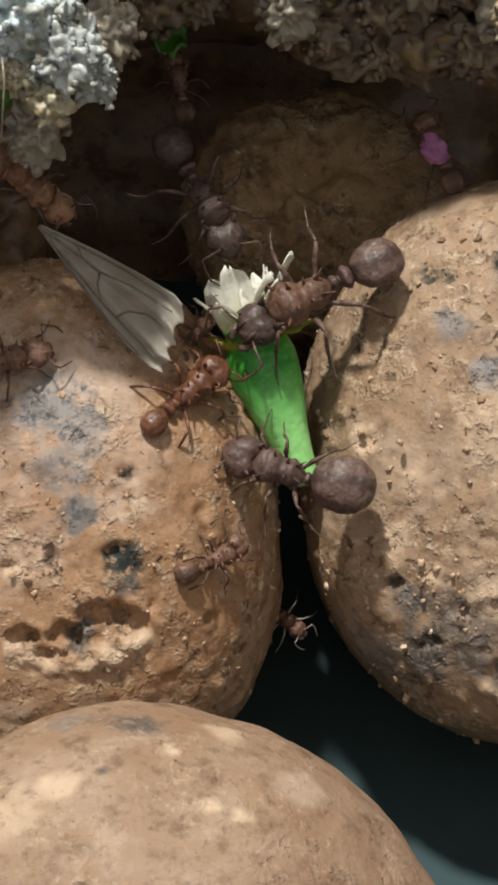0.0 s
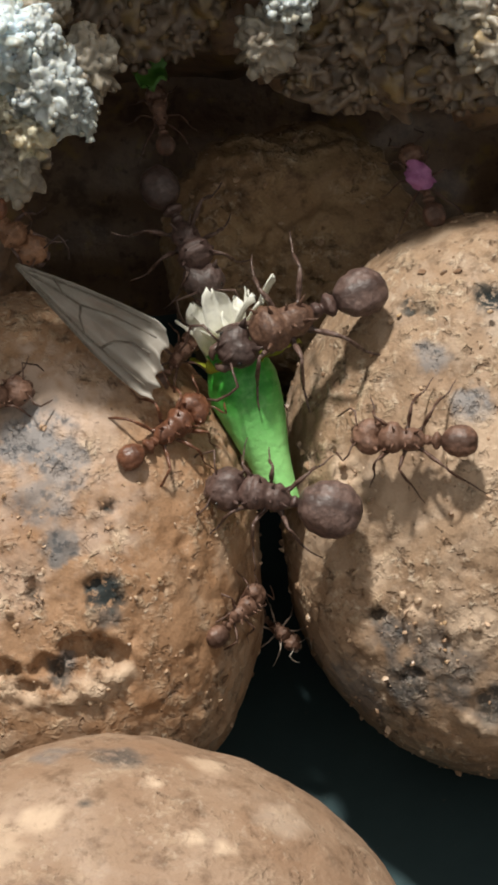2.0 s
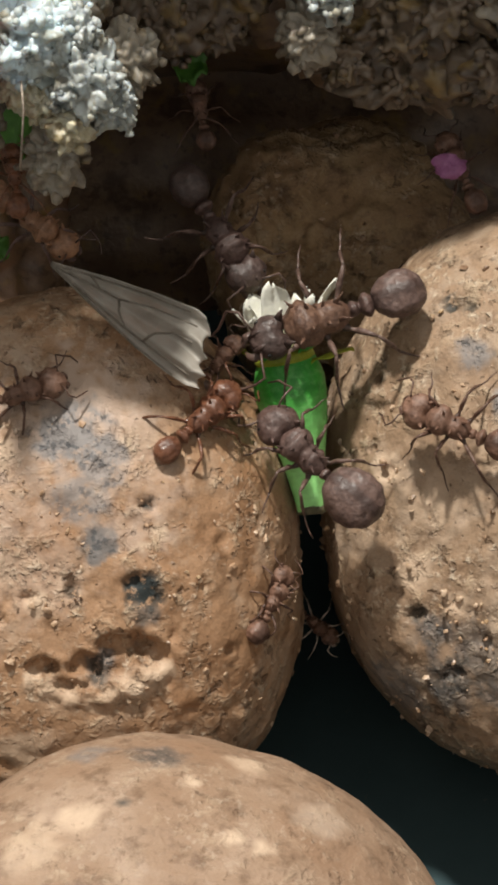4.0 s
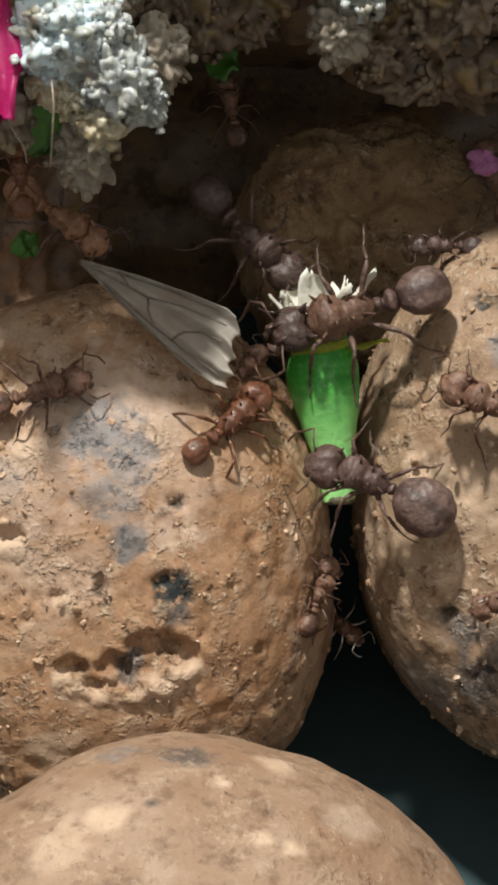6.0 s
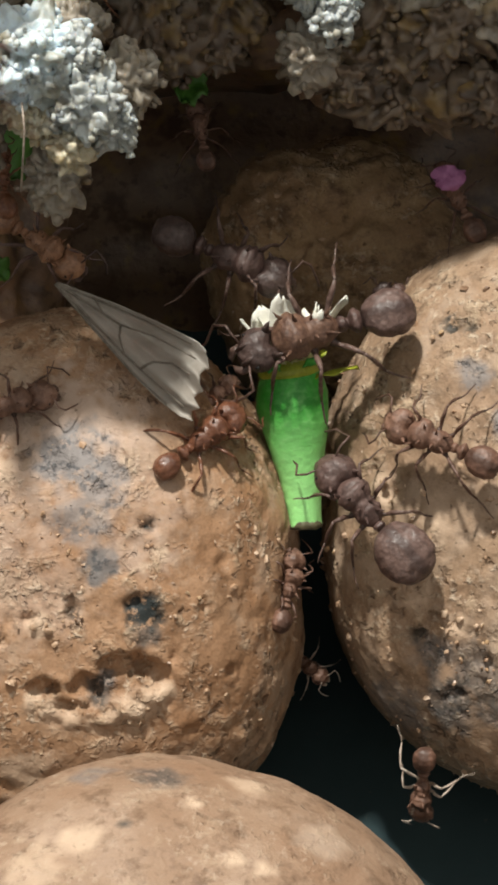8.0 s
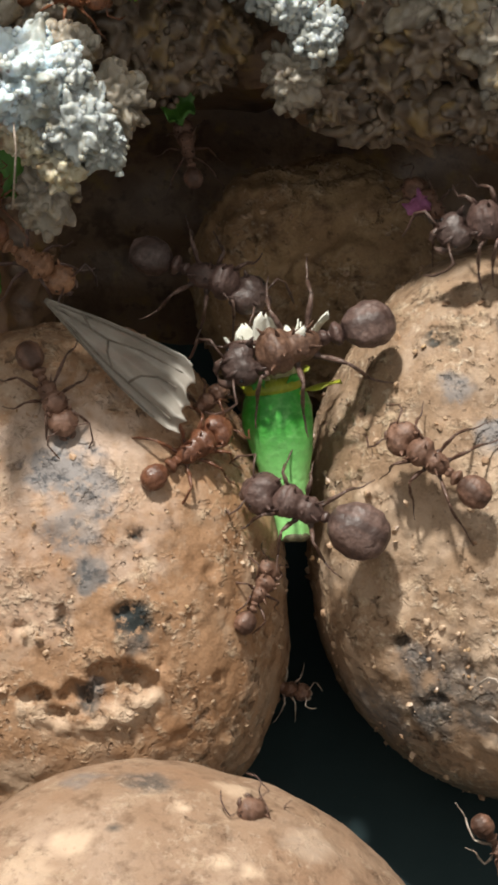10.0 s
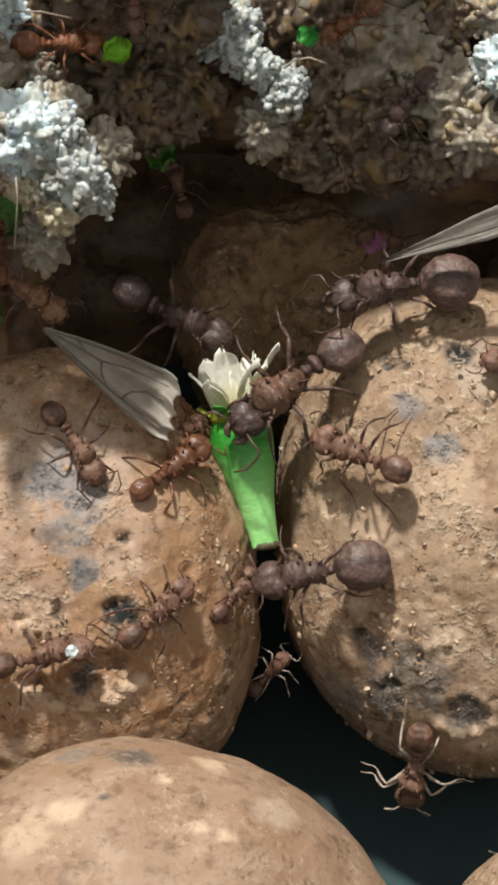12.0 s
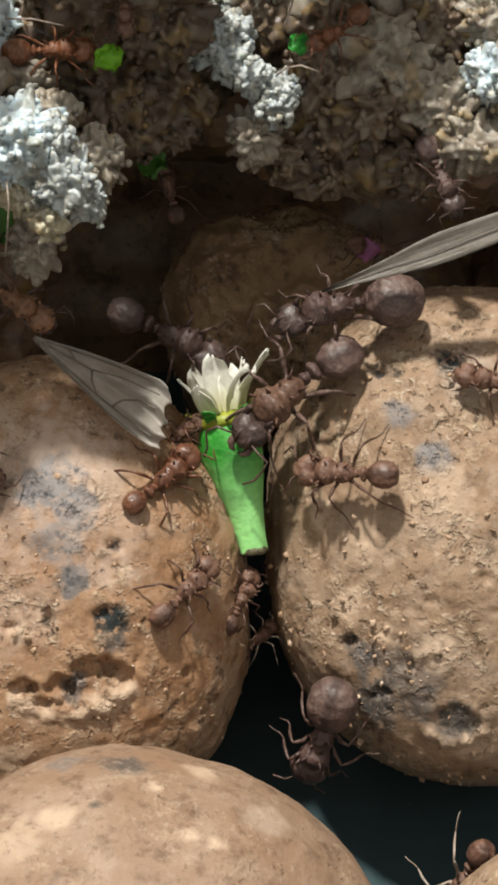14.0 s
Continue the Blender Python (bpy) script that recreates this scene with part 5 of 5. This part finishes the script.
    move_ant(ant_c, 'L', [
        (0, -0.09, 1.13, 1.52, 39, -4, 3),
        (0.5, -0.03, 0.88, 1.59, 37, 0, -0),
        (1, 0.08, 0.95, 1.49, 42, -0, 0),
        (1.5, 0.07, 0.57, 1.65, 38, 5, -5),
        (2, -0.14, 0.87, 1.66, 37, 6, -5),
        (2.5, -0.49, 1.29, 1.69, 39, -1, 1),
        (3, -0.59, 1.33, 1.73, 44, 2, -2),
        (5.5, -0.21, 1.14, 1.59, 37, -3, 3),
        (6, -0.46, 1.09, 1.76, 41, 2, -3),
        (6.5, -0.44, 1.08, 1.76, 41, 4, -4),
        (7, -0.50, 1.03, 1.81, 42, 4, -5),
        (7.5, -0.40, 1.18, 1.69, 38, 1, -1),
        (8, -0.39, 1.37, 1.60, 37, -2, 2),
        (10.5, -0.39, 1.31, 1.62, 36, 1, -1),
        (11, -0.37, 1.16, 1.68, 36, -8, 11),
        (11.5, -0.37, 1.39, 1.58, 41, -2, 3),
        (12, -0.28, 1.15, 1.63, 36, 1, -1),
        (12.5, -0.17, 0.90, 1.67, 39, 11, -12),
        (13, -0.39, 0.99, 1.76, 39, 6, -6),
        (13.5, -0.40, 1.04, 1.74, 41, 2, -3),
        (14, -0.24, 0.95, 1.69, 40, 5, -4),
    ])
    move_ant(ant_d, 'V', [
        (0, 0.33, 4.12, -1.40, 54, -4, 4),
        (0.5, 0.51, 4.16, -1.40, 54, -4, 4),
        (1, 0.57, 4.03, -1.40, 54, -4, 4),
        (1.5, 0.36, 3.93, -1.40, 54, -4, 4),
        (2, 0.30, 4.49, -1.40, 54, -4, 4),
        (2.5, 0.21, 4.99, -1.40, 54, -4, 4),
        (3, 0.39, 4.80, -1.40, 54, -4, 4),
        (5.5, 0.20, 3.40, -1.40, 54, -4, 4),
        (6, 0.03, 3.49, -1.40, 54, -4, 4),
        (6.5, 0.25, 2.91, -1.40, 50, 0, -0),
        (7, 0.05, 2.79, -1.40, 42, -1, 1),
        (7.5, 0.16, 2.69, -1.40, 37, -1, 1),
        (8, -0.03, 3.22, -1.40, 46, -4, 3),
        (10.5, 0.05, 3.52, -1.40, 41, -5, 4),
        (11, -0.05, 2.89, -1.40, 40, -3, 2),
        (12.5, 0.16, 3.06, -1.40, 34, -3, 2),
        (14, 0.64, 3.43, -1.40, 36, -3, 3),
    ])
    move_ant(ant_e, 'V', [
        (0, -8.05, 11.40, -1.20, -37, -2, 2),
        (1.5, -8.21, 11.02, -1.20, -37, -2, 2),
        (3, -8.79, 11.06, -1.20, -37, -2, 2),
        (6.5, -8.82, 11.04, -1.20, -37, -2, 2),
        (8, -8.54, 11.09, -1.20, -37, -2, 2),
        (10.5, -8.60, 11.06, -1.20, -34, -1, 1),
        (12.5, -8.71, 11.12, -1.20, -36, -3, 2),
        (14, -8.84, 11.00, -1.20, -36, -1, 1),
    ])
    move_ant(ant_f, 'V', [
        (0, 0.68, 11.00, -3.20, -62, -8, 5),
        (0.5, 0.62, 10.90, -3.20, -62, -8, 4),
        (1.5, 0.97, 10.53, -3.20, -64, -14, 5),
        (3, 0.40, 10.52, -3.20, -69, -8, 4),
        (5.5, 0.77, 10.34, -3.20, -42, 2, -1),
        (6, 0.59, 10.13, -3.20, -47, 2, -1),
        (6.5, 0.83, 10.53, -3.20, -30, -8, 4),
        (7, 0.87, 10.57, -3.20, -25, -14, 8),
        (7.5, 1.04, 10.40, -3.20, -22, -13, 6),
        (8, 0.99, 10.41, -3.20, -24, -8, 3),
        (10.5, 0.37, 10.16, -3.20, -23, -9, 4),
        (11, 0.36, 9.95, -3.20, -27, -12, 7),
        (11.5, 0.31, 9.75, -3.20, -28, -5, 3),
        (12.5, -0.14, 9.59, -3.20, -28, 3, -2),
        (13, 0.13, 9.36, -3.20, -31, -6, 4),
        (14, 0.29, 8.99, -3.20, -29, -10, 6),
    ])
    move_ant(ant_g, 'V', [
        (0, -8.67, 13.33, 3.00, 98, 2, -2),
        (3, -9.06, 13.25, 3.00, 98, 2, -2),
        (6.5, -10.85, 12.93, 3.00, 97, 0, -0),
        (8, -10.19, 14.14, 3.00, 97, 0, -0),
        (12.5, -10.20, 13.43, 3.00, 93, 0, -0),
        (14, -10.20, 13.43, 3.00, 93, 0, -0),
    ])
    move_ant(ant_h, 'V', [
        (0, 12.61, 13.68, -6.00, 111, 2, -1),
        (1.5, 12.94, 13.53, -6.00, 106, 2, -2),
        (3, 12.48, 14.09, -6.00, 115, -1, 1),
        (5.5, 12.79, 13.78, -6.00, 108, 1, -0),
        (6.5, 12.67, 13.24, -6.00, 105, 2, -1),
        (7.5, 12.74, 13.67, -6.00, 111, 9, -5),
        (8, 12.48, 13.60, -6.00, 115, -2, 1),
        (10.5, 12.19, 14.17, -6.00, 141, 16, -9),
        (11, 12.56, 14.29, -7.00, 156, 10, -7),
        (12.5, 12.45, 14.25, -8.00, 167, 13, -9),
        (14, 12.38, 14.33, -8.00, 166, 14, -10),
    ])
    move_ant(ant_i, 'R', [
        (0, 19.28, 3.76, 3.01, 168, 4, -4),
        (0.5, 16.36, 2.94, 3.16, 166, -2, 2),
        (1, 12.15, 0.71, 2.76, 168, -8, 8),
        (1.5, 11.81, 0.60, 2.67, 176, -4, 4),
        (2, 11.58, 0.38, 2.61, 176, -2, 2),
        (2.5, 11.46, 0.30, 2.58, 174, -3, 3),
        (3, 11.48, 0.11, 2.60, 167, -9, 9),
        (5.5, 12.35, 2.24, 2.62, 154, 10, -8),
        (6, 12.16, 1.92, 2.61, 157, -1, 1),
        (6.5, 11.69, 2.18, 2.42, 158, 6, -4),
        (7, 11.04, 2.03, 2.19, 157, 13, -11),
        (7.5, 11.10, 1.43, 2.31, 167, 0, -0),
        (8, 10.93, 1.20, 2.27, 157, 4, -4),
        (10.5, 11.74, 0.64, 2.64, 144, -1, 1),
        (11, 10.99, 0.36, 2.39, 160, -16, 20),
        (11.5, 10.16, 1.53, 1.86, 157, -10, 11),
        (12, 9.89, 1.85, 1.66, 157, -2, 2),
        (12.5, 9.90, 1.98, 1.64, 152, -1, 1),
        (13, 9.99, 1.82, 1.72, 165, 4, -3),
        (13.5, 9.84, 1.40, 1.71, 174, 3, -3),
        (14, 9.51, 1.18, 1.55, 175, -1, 1),
    ])
    move_ant(ant_j, 'L', [
        (0, 1.30, -7.11, 1.62, 24, 10, -8),
        (0.5, 2.26, -7.12, 0.79, 34, -1, 1),
        (1, 3.21, -7.86, -0.48, 51, 13, -9),
        (1.5, 3.27, -8.40, -0.68, 25, -5, 3),
        (2, 3.35, -8.24, -0.79, 33, 3, -1),
        (2.5, 3.27, -7.68, -0.56, 47, 3, -2),
        (3, 3.02, -7.84, -0.19, 45, 7, -6),
        (5.5, 3.56, -7.23, -1.03, 74, 2, -2),
        (6, 3.90, -7.43, -1.86, 60, 2, -1),
        (6.5, 3.31, -7.41, -0.60, 63, 0, 0),
        (7, 3.17, -7.25, -0.35, 61, 7, -5),
        (7.5, 3.20, -7.05, -0.39, 60, 8, -7),
        (8, 3.88, -6.07, -1.71, 71, 8, -8),
        (10.5, 2.94, -5.82, 0.03, 42, 3, -2),
        (11, 3.11, -5.86, -0.21, 32, 6, -6),
        (12.5, 3.34, -6.18, -0.57, 40, -0, 0),
        (14, 4.12, -6.01, -2.43, 54, 4, -4),
    ])
    move_ant(ant_k, 'L', [
        (0, -9.26, 2.61, 2.50, 16, 1, -1),
        (1.5, -9.24, 2.36, 2.61, 16, -1, 1),
        (3, -9.42, 2.36, 2.58, 17, 2, -1),
        (5.5, -9.57, 2.73, 2.39, 17, -3, 3),
        (6.5, -10.05, 2.39, 2.46, 16, -7, 6),
        (7, -10.17, 2.48, 2.39, 17, -7, 6),
        (7.5, -9.98, 3.08, 2.14, 14, -5, 3),
        (8, -9.98, 2.97, 2.20, 17, -1, 0),
        (9.3, -7.83, 4.29, 1.72, -20, -14, 6),
        (10.5, -7.16, 3.87, 2.00, -83, 1, -1),
        (11, -6.22, 2.16, 2.81, -51, -4, 4),
        (11.5, -5.81, 2.35, 2.71, -47, -6, 6),
        (12, -5.73, 2.28, 2.74, -58, -7, 7),
        (12.25, -6.71, 1.68, 3.00, -7, -0, 0),
        (12.5, -7.83, 1.08, 3.18, 32, 1, -1),
        (13, -9.72, 0.07, 3.29, 34, 6, -5),
        (13.5, -11.49, -0.20, 2.99, 33, 4, -4),
        (14, -11.49, -0.20, 2.99, 33, 4, -4),
    ])
    move_ant(ant_l, 'R', [
        (0, 24.63, -4.06, 1.65, -164, -0, 0),
        (5.5, 17.26, -4.65, 2.64, -145, 4, -4),
        (6, 12.99, -7.59, 1.83, -159, 2, -2),
        (6.5, 12.16, -10.97, 0.61, -167, -2, 2),
        (7, 11.40, -12.45, -1.00, -162, -2, 2),
        (7.5, 9.66, -16.17, -1.80, -156, -2, 2),
        (8, 10.45, -16.28, -2.50, -105, -0, 0),
        (8.2, 13.32, -17.17, -2.50, -62, -5, 5),
        (9.3, 15.20, -18.60, -2.50, -55, -8, 7),
        (10.5, 15.40, -19.70, -2.50, -75, -4, 4),
        (11.2, 16.00, -19.90, -2.50, -60, -4, 4),
        (11.5, 17.40, -20.90, -2.50, -45, -4, 4),
        (12, 21.00, -22.00, -3.00, -29, -8, 7),
        (14, 37.58, -19.44, -3.00, -29, -8, 7),
    ])
    move_ant(ant_m, 'V', [
        (0, 29.31, 13.91, 0.20, 176, 11, -10),
        (8.8, 21.72, 14.79, 0.20, 186, 8, -6),
        (10.5, 13.82, 12.49, 0.20, 188, 22, -17),
        (11, 13.68, 12.60, 0.20, 183, 18, -11),
        (11.5, 12.94, 12.32, 0.20, 186, 14, -9),
        (12, 11.95, 11.30, 0.00, 189, 11, -8),
        (12.5, 10.94, 10.74, -0.40, 189, 4, -3),
        (13, 10.16, 10.53, 0.00, 188, 13, -9),
        (13.5, 9.84, 10.54, 0.00, 194, 17, -12),
        (14, 9.35, 10.59, 0.00, 192, 18, -12),
    ])
    move_ant(ant_n, 'R', [
        (0, 27.81, 3.53, -1.40, 172, 0, 0),
        (10.5, 19.74, 5.89, 1.50, 171, -1, 1),
        (11.5, 19.26, 6.78, 1.20, 170, -0, 0),
        (12.5, 19.32, 6.67, 1.23, 167, -0, 0),
        (13.5, 18.96, 6.50, 1.32, 168, -1, 1),
        (14, 18.28, 6.33, 1.41, 167, 1, -1),
    ])
    move_ant(ant_o, 'L', [
        (0, 10.72, -34.71, -3.38, 101, 5, -6),
        (9.3, 5.78, -21.68, 14.00, 128, -4, 3),
        (10.5, 0.14, -11.92, 8.00, 113, -4, 4),
        (11, -1.59, -8.82, 3.34, 84, -1, 1),
        (11.5, -1.40, -6.97, 3.39, 55, 0, -0),
        (12, -1.10, -6.91, 3.29, 41, -0, 0),
        (12.5, -0.90, -6.79, 3.21, 31, -5, 4),
        (13, 0.53, -7.10, 2.52, 11, -2, 2),
        (13.5, 0.38, -6.90, 2.61, 27, -3, 2),
        (14, 1.02, -5.31, 2.23, 41, 1, -1),
    ])
    hurry = [
        (0, -22.21, -7.23, -3.38, -14, 0, 0), (10.5, -19.73, -8.34, -3.38, 9, 0, 0), (11.5, -14.50, -10.63, 2.04, 9, 0, 0),
        (11.8, -11.08, -10.71, 3.43, 6, 0, 0), (12, -7.56, -9.38, 4.03, 9, 0, -1), (12.5, -6.83, -9.95, 3.96, -8, 0, 0),
        (12.7, -5.60, -11.20, 4.10, -25, 0, 0), (13, -5.10, -11.75, 4.60, -48, -6, 6), (13.2, -3.95, -13.37, 8.20, -80, -4, 4, 0),
        (13.3, -3.47, -14.24, 11.20, -78, 0, 0), (13.4, -2.67, -15.36, 13.90, -76, 0, 0), (13.5, -2.28, -16.55, 15.70, -74, 1, -1),
        (13.6, -1.47, -18.35, 17.50, -72, 0, 0), (13.7, -0.58, -20.31, 18.80, -70, 0, 0), (14, 2.40, -26.60, 20.90, -70, 0, 0)]
    move_ant(ant_p, 'F', hurry)
    move_flat(crumb, [(t, u + 1.55 * math.cos(radians(a)), v + 1.55 * math.sin(radians(a)), w + 2.0, a, 0) for t, u, v, w, a, *_ in hurry])
    move_ant(ant_q, 'R', [
        (0, 24.50, -10.83, 0.28, -157, 4, -4),
        (9, 21.06, -9.85, 1.60, -164, 0, 0),
        (10.5, 14.40, -11.05, 1.40, -153, 2, -2),
        (11, 11.70, -12.68, 0.60, -138, 0, -0),
        (11.5, 11.87, -14.83, -2.00, -115, -1, 1),
        (12, 13.36, -16.47, -2.50, -103, -1, 1),
        (12.5, 15.83, -17.29, -2.50, -84, -2, 2),
        (13, 16.25, -19.01, -3.00, -127, 5, -4),
        (13.5, 16.61, -21.75, -3.00, -112, 5, -5),
        (14, 16.58, -22.60, -3.00, -112, 5, -5),
    ])
    move_ant(ant_r, 'V', [
        (0, 11.59, 8.95, -9.00, 174, 6, -5),
        (3, 11.75, 8.47, -9.00, 174, 6, -5),
        (5.5, 10.78, 9.49, -6.00, 180, 13, -11),
        (6.5, 9.73, 10.15, -4.00, 180, 13, -11),
        (8, 9.93, 8.77, -7.00, 174, 6, -5),
        (10.5, 10.10, 8.03, -10.00, 174, 6, -6),
        (14, 10.97, 8.43, -10.00, 174, 6, -6),
    ])
    move_ant(ant_s, 'V', [
        (0, 4.68, -10.38, -8.00, -42, -1, 1),
        (0.5, 4.96, -10.08, -8.00, -42, -1, 1),
        (1.5, 5.41, -9.45, -8.00, -43, -1, 1),
        (3, 5.28, -9.30, -8.00, -42, -1, 1),
        (5.5, 5.10, -8.95, -8.00, -42, -1, 1),
        (6.5, 4.86, -9.44, -8.00, -42, -1, 1),
        (7.5, 5.04, -9.46, -8.00, -42, 2, -3),
        (8, 4.70, -10.14, -8.00, -42, 2, -3),
        (10.5, 4.14, -10.96, -6.00, -6, -14, 12),
        (11, 3.98, -11.12, -6.00, -6, -16, 17),
        (11.5, 4.37, -11.88, -6.00, -109, -3, 3),
        (12, 5.26, -10.83, -6.00, 48, -3, 3),
        (12.5, 5.37, -10.60, -6.00, 45, 0, -0),
        (14, 5.17, -8.41, -6.00, 45, -0, 0),
    ])
    move_ant(ant_t, 'V', [
        (0, -6.55, 23.74, 6.20, -4, -1, 1),
        (10.5, -6.55, 23.74, 6.20, -4, -1, 1),
        (12.5, -6.29, 24.77, 6.20, 2, -6, 4),
        (14, -6.38, 24.63, 6.20, 2, -5, 4),
    ])
    move_ant(ant_u, 'V', [
        (0, -2.51, 25.19, 7.40, -87, 0, -0),
        (10.5, -2.51, 25.19, 7.40, -87, 0, -0),
        (12.5, -2.45, 26.79, 7.40, -86, 0, -0),
        (14, -2.48, 26.77, 7.40, -87, 1, -1),
    ])
    move_ant(ant_v, 'V', [
        (0, 9.08, 25.58, 4.40, -145, -2, 1),
        (10.5, 9.08, 25.58, 4.40, -145, -2, 1),
        (11, 10.27, 26.22, 4.40, -149, -8, 6),
        (12.5, 9.30, 25.71, 4.40, -144, -16, 13),
        (14, 9.28, 25.75, 4.40, -145, -16, 14),
    ])
    move_ant(ant_w, 'V', [
        (0, 16.27, 24.92, 2.40, -104, -4, 5),
        (10.5, 16.27, 24.92, 2.40, -104, -4, 5),
        (11, 14.57, 22.44, 2.40, -135, -0, 0),
        (11.5, 13.25, 21.52, 2.40, -141, -2, 1),
        (12, 12.66, 21.29, 2.40, -128, 5, -4),
        (12.5, 12.79, 20.65, 2.40, -104, 5, -4),
        (13, 12.73, 20.18, 2.40, -83, -1, 1),
        (13.5, 13.61, 19.45, 2.00, -76, -2, 1),
        (14, 15.41, 17.64, 1.80, -69, -3, 3),
    ])
    move_ant(ant_x, 'V', [
        (0, -0.57, 17.18, -8.00, 100, 0, -0),
        (10.5, -0.57, 17.18, -8.00, 100, 0, -0),
        (12.5, 0.06, 17.76, -8.00, 105, 3, -3),
        (14, -0.02, 17.82, -8.00, 105, 3, -3),
    ])
    move_flat(wing, [
        (0, -7.51, 9.41, 0.60, -41.9, 7.2),
        (1.5, -7.62, 9.20, 0.60, -39.5, 7.4),
        (3, -7.83, 9.00, 0.60, -32.4, 7.2),
        (6.5, -7.92, 8.92, 0.60, -33.0, 7.5),
        (8, -7.67, 9.00, 0.60, -37.4, 7.3),
        (10.5, -7.77, 8.94, 0.60, -36.4, 7.3),
        (12.5, -7.66, 8.98, 0.60, -33.7, 7.6),
        (14, -7.73, 8.86, 0.60, -33.4, 7.5),
    ])
    move_flat(blade, [
        (0, 25.45, 14.92, 1.90, 16.9, 24.4),
        (8.8, 20.15, 14.40, 1.90, 16.5, 19.1),
        (10.5, 14.38, 13.55, 1.90, 8.8, 19.2),
        (11, 14.26, 13.14, 1.90, 15.2, 15.4),
        (11.5, 12.75, 12.49, 1.90, 16.5, 12.6),
        (12, 11.16, 12.54, 1.90, 18.5, 11.0),
        (12.5, 9.73, 12.10, 1.90, 16.5, 10.2),
        (13, 9.12, 11.40, 1.90, 19.0, 10.6),
        (13.5, 8.97, 11.32, 1.90, 20.5, 10.2),
        (14, 8.54, 11.37, 1.90, 19.8, 10.4),
    ])
    move_flat(flower_thing, [
        (0, 3.11, 3.85, -1.90, -70.3, -5.8),
        (0.5, 3.30, 3.88, -1.90, -70.1, -5.6),
        (1, 3.27, 3.89, -1.90, -70.2, -5.6),
        (1.5, 3.20, 4.07, -1.90, -71.0, -5.4),
        (2, 3.14, 4.35, -1.90, -70.7, -5.2),
        (2.5, 3.18, 4.43, -1.90, -69.8, -5.4),
        (3, 3.26, 4.38, -1.90, -72.4, -5.5),
        (5.5, 4.08, 4.25, -1.90, -84.7, -5.3),
        (6, 3.81, 4.76, -1.90, -82.4, -5.3),
        (6.5, 3.75, 4.60, -1.90, -82.9, -5.2),
        (7, 3.92, 4.61, -1.90, -83.7, -5.2),
        (7.5, 3.96, 4.71, -1.90, -83.5, -5.4),
        (8, 3.83, 4.63, -1.90, -83.8, -5.1),
        (10.5, 3.72, 4.40, -1.90, -81.2, -5.3),
        (11, 3.47, 3.83, -1.90, -80.2, -5.4),
        (11.5, 3.35, 4.29, -1.90, -79.6, -5.0),
        (12, 3.22, 4.05, -1.90, -77.6, -5.0),
        (13, 3.11, 3.89, -1.90, -77.4, -5.0),
        (14, 3.10, 4.17, -1.90, -77.4, -5.0),
    ])
    move_flat(petal, [
        (0, 12.39, 13.50, -4.50, 112.4, 0.0),
        (1.5, 12.86, 13.72, -4.50, 107.2, 0.0),
        (3, 11.97, 13.99, -4.50, 159.4, 0.0),
        (6.5, 12.16, 14.15, -4.50, 149.0, 0.0),
        (8, 11.98, 14.51, -4.50, 163.2, 0.0),
        (10.5, 11.22, 13.94, -4.50, 129.6, 68.0),
        (12.5, 11.46, 13.91, -4.50, 140.0, 68.0),
        (14, 11.55, 13.99, -4.50, 153.4, 68.0),
    ])


motions()
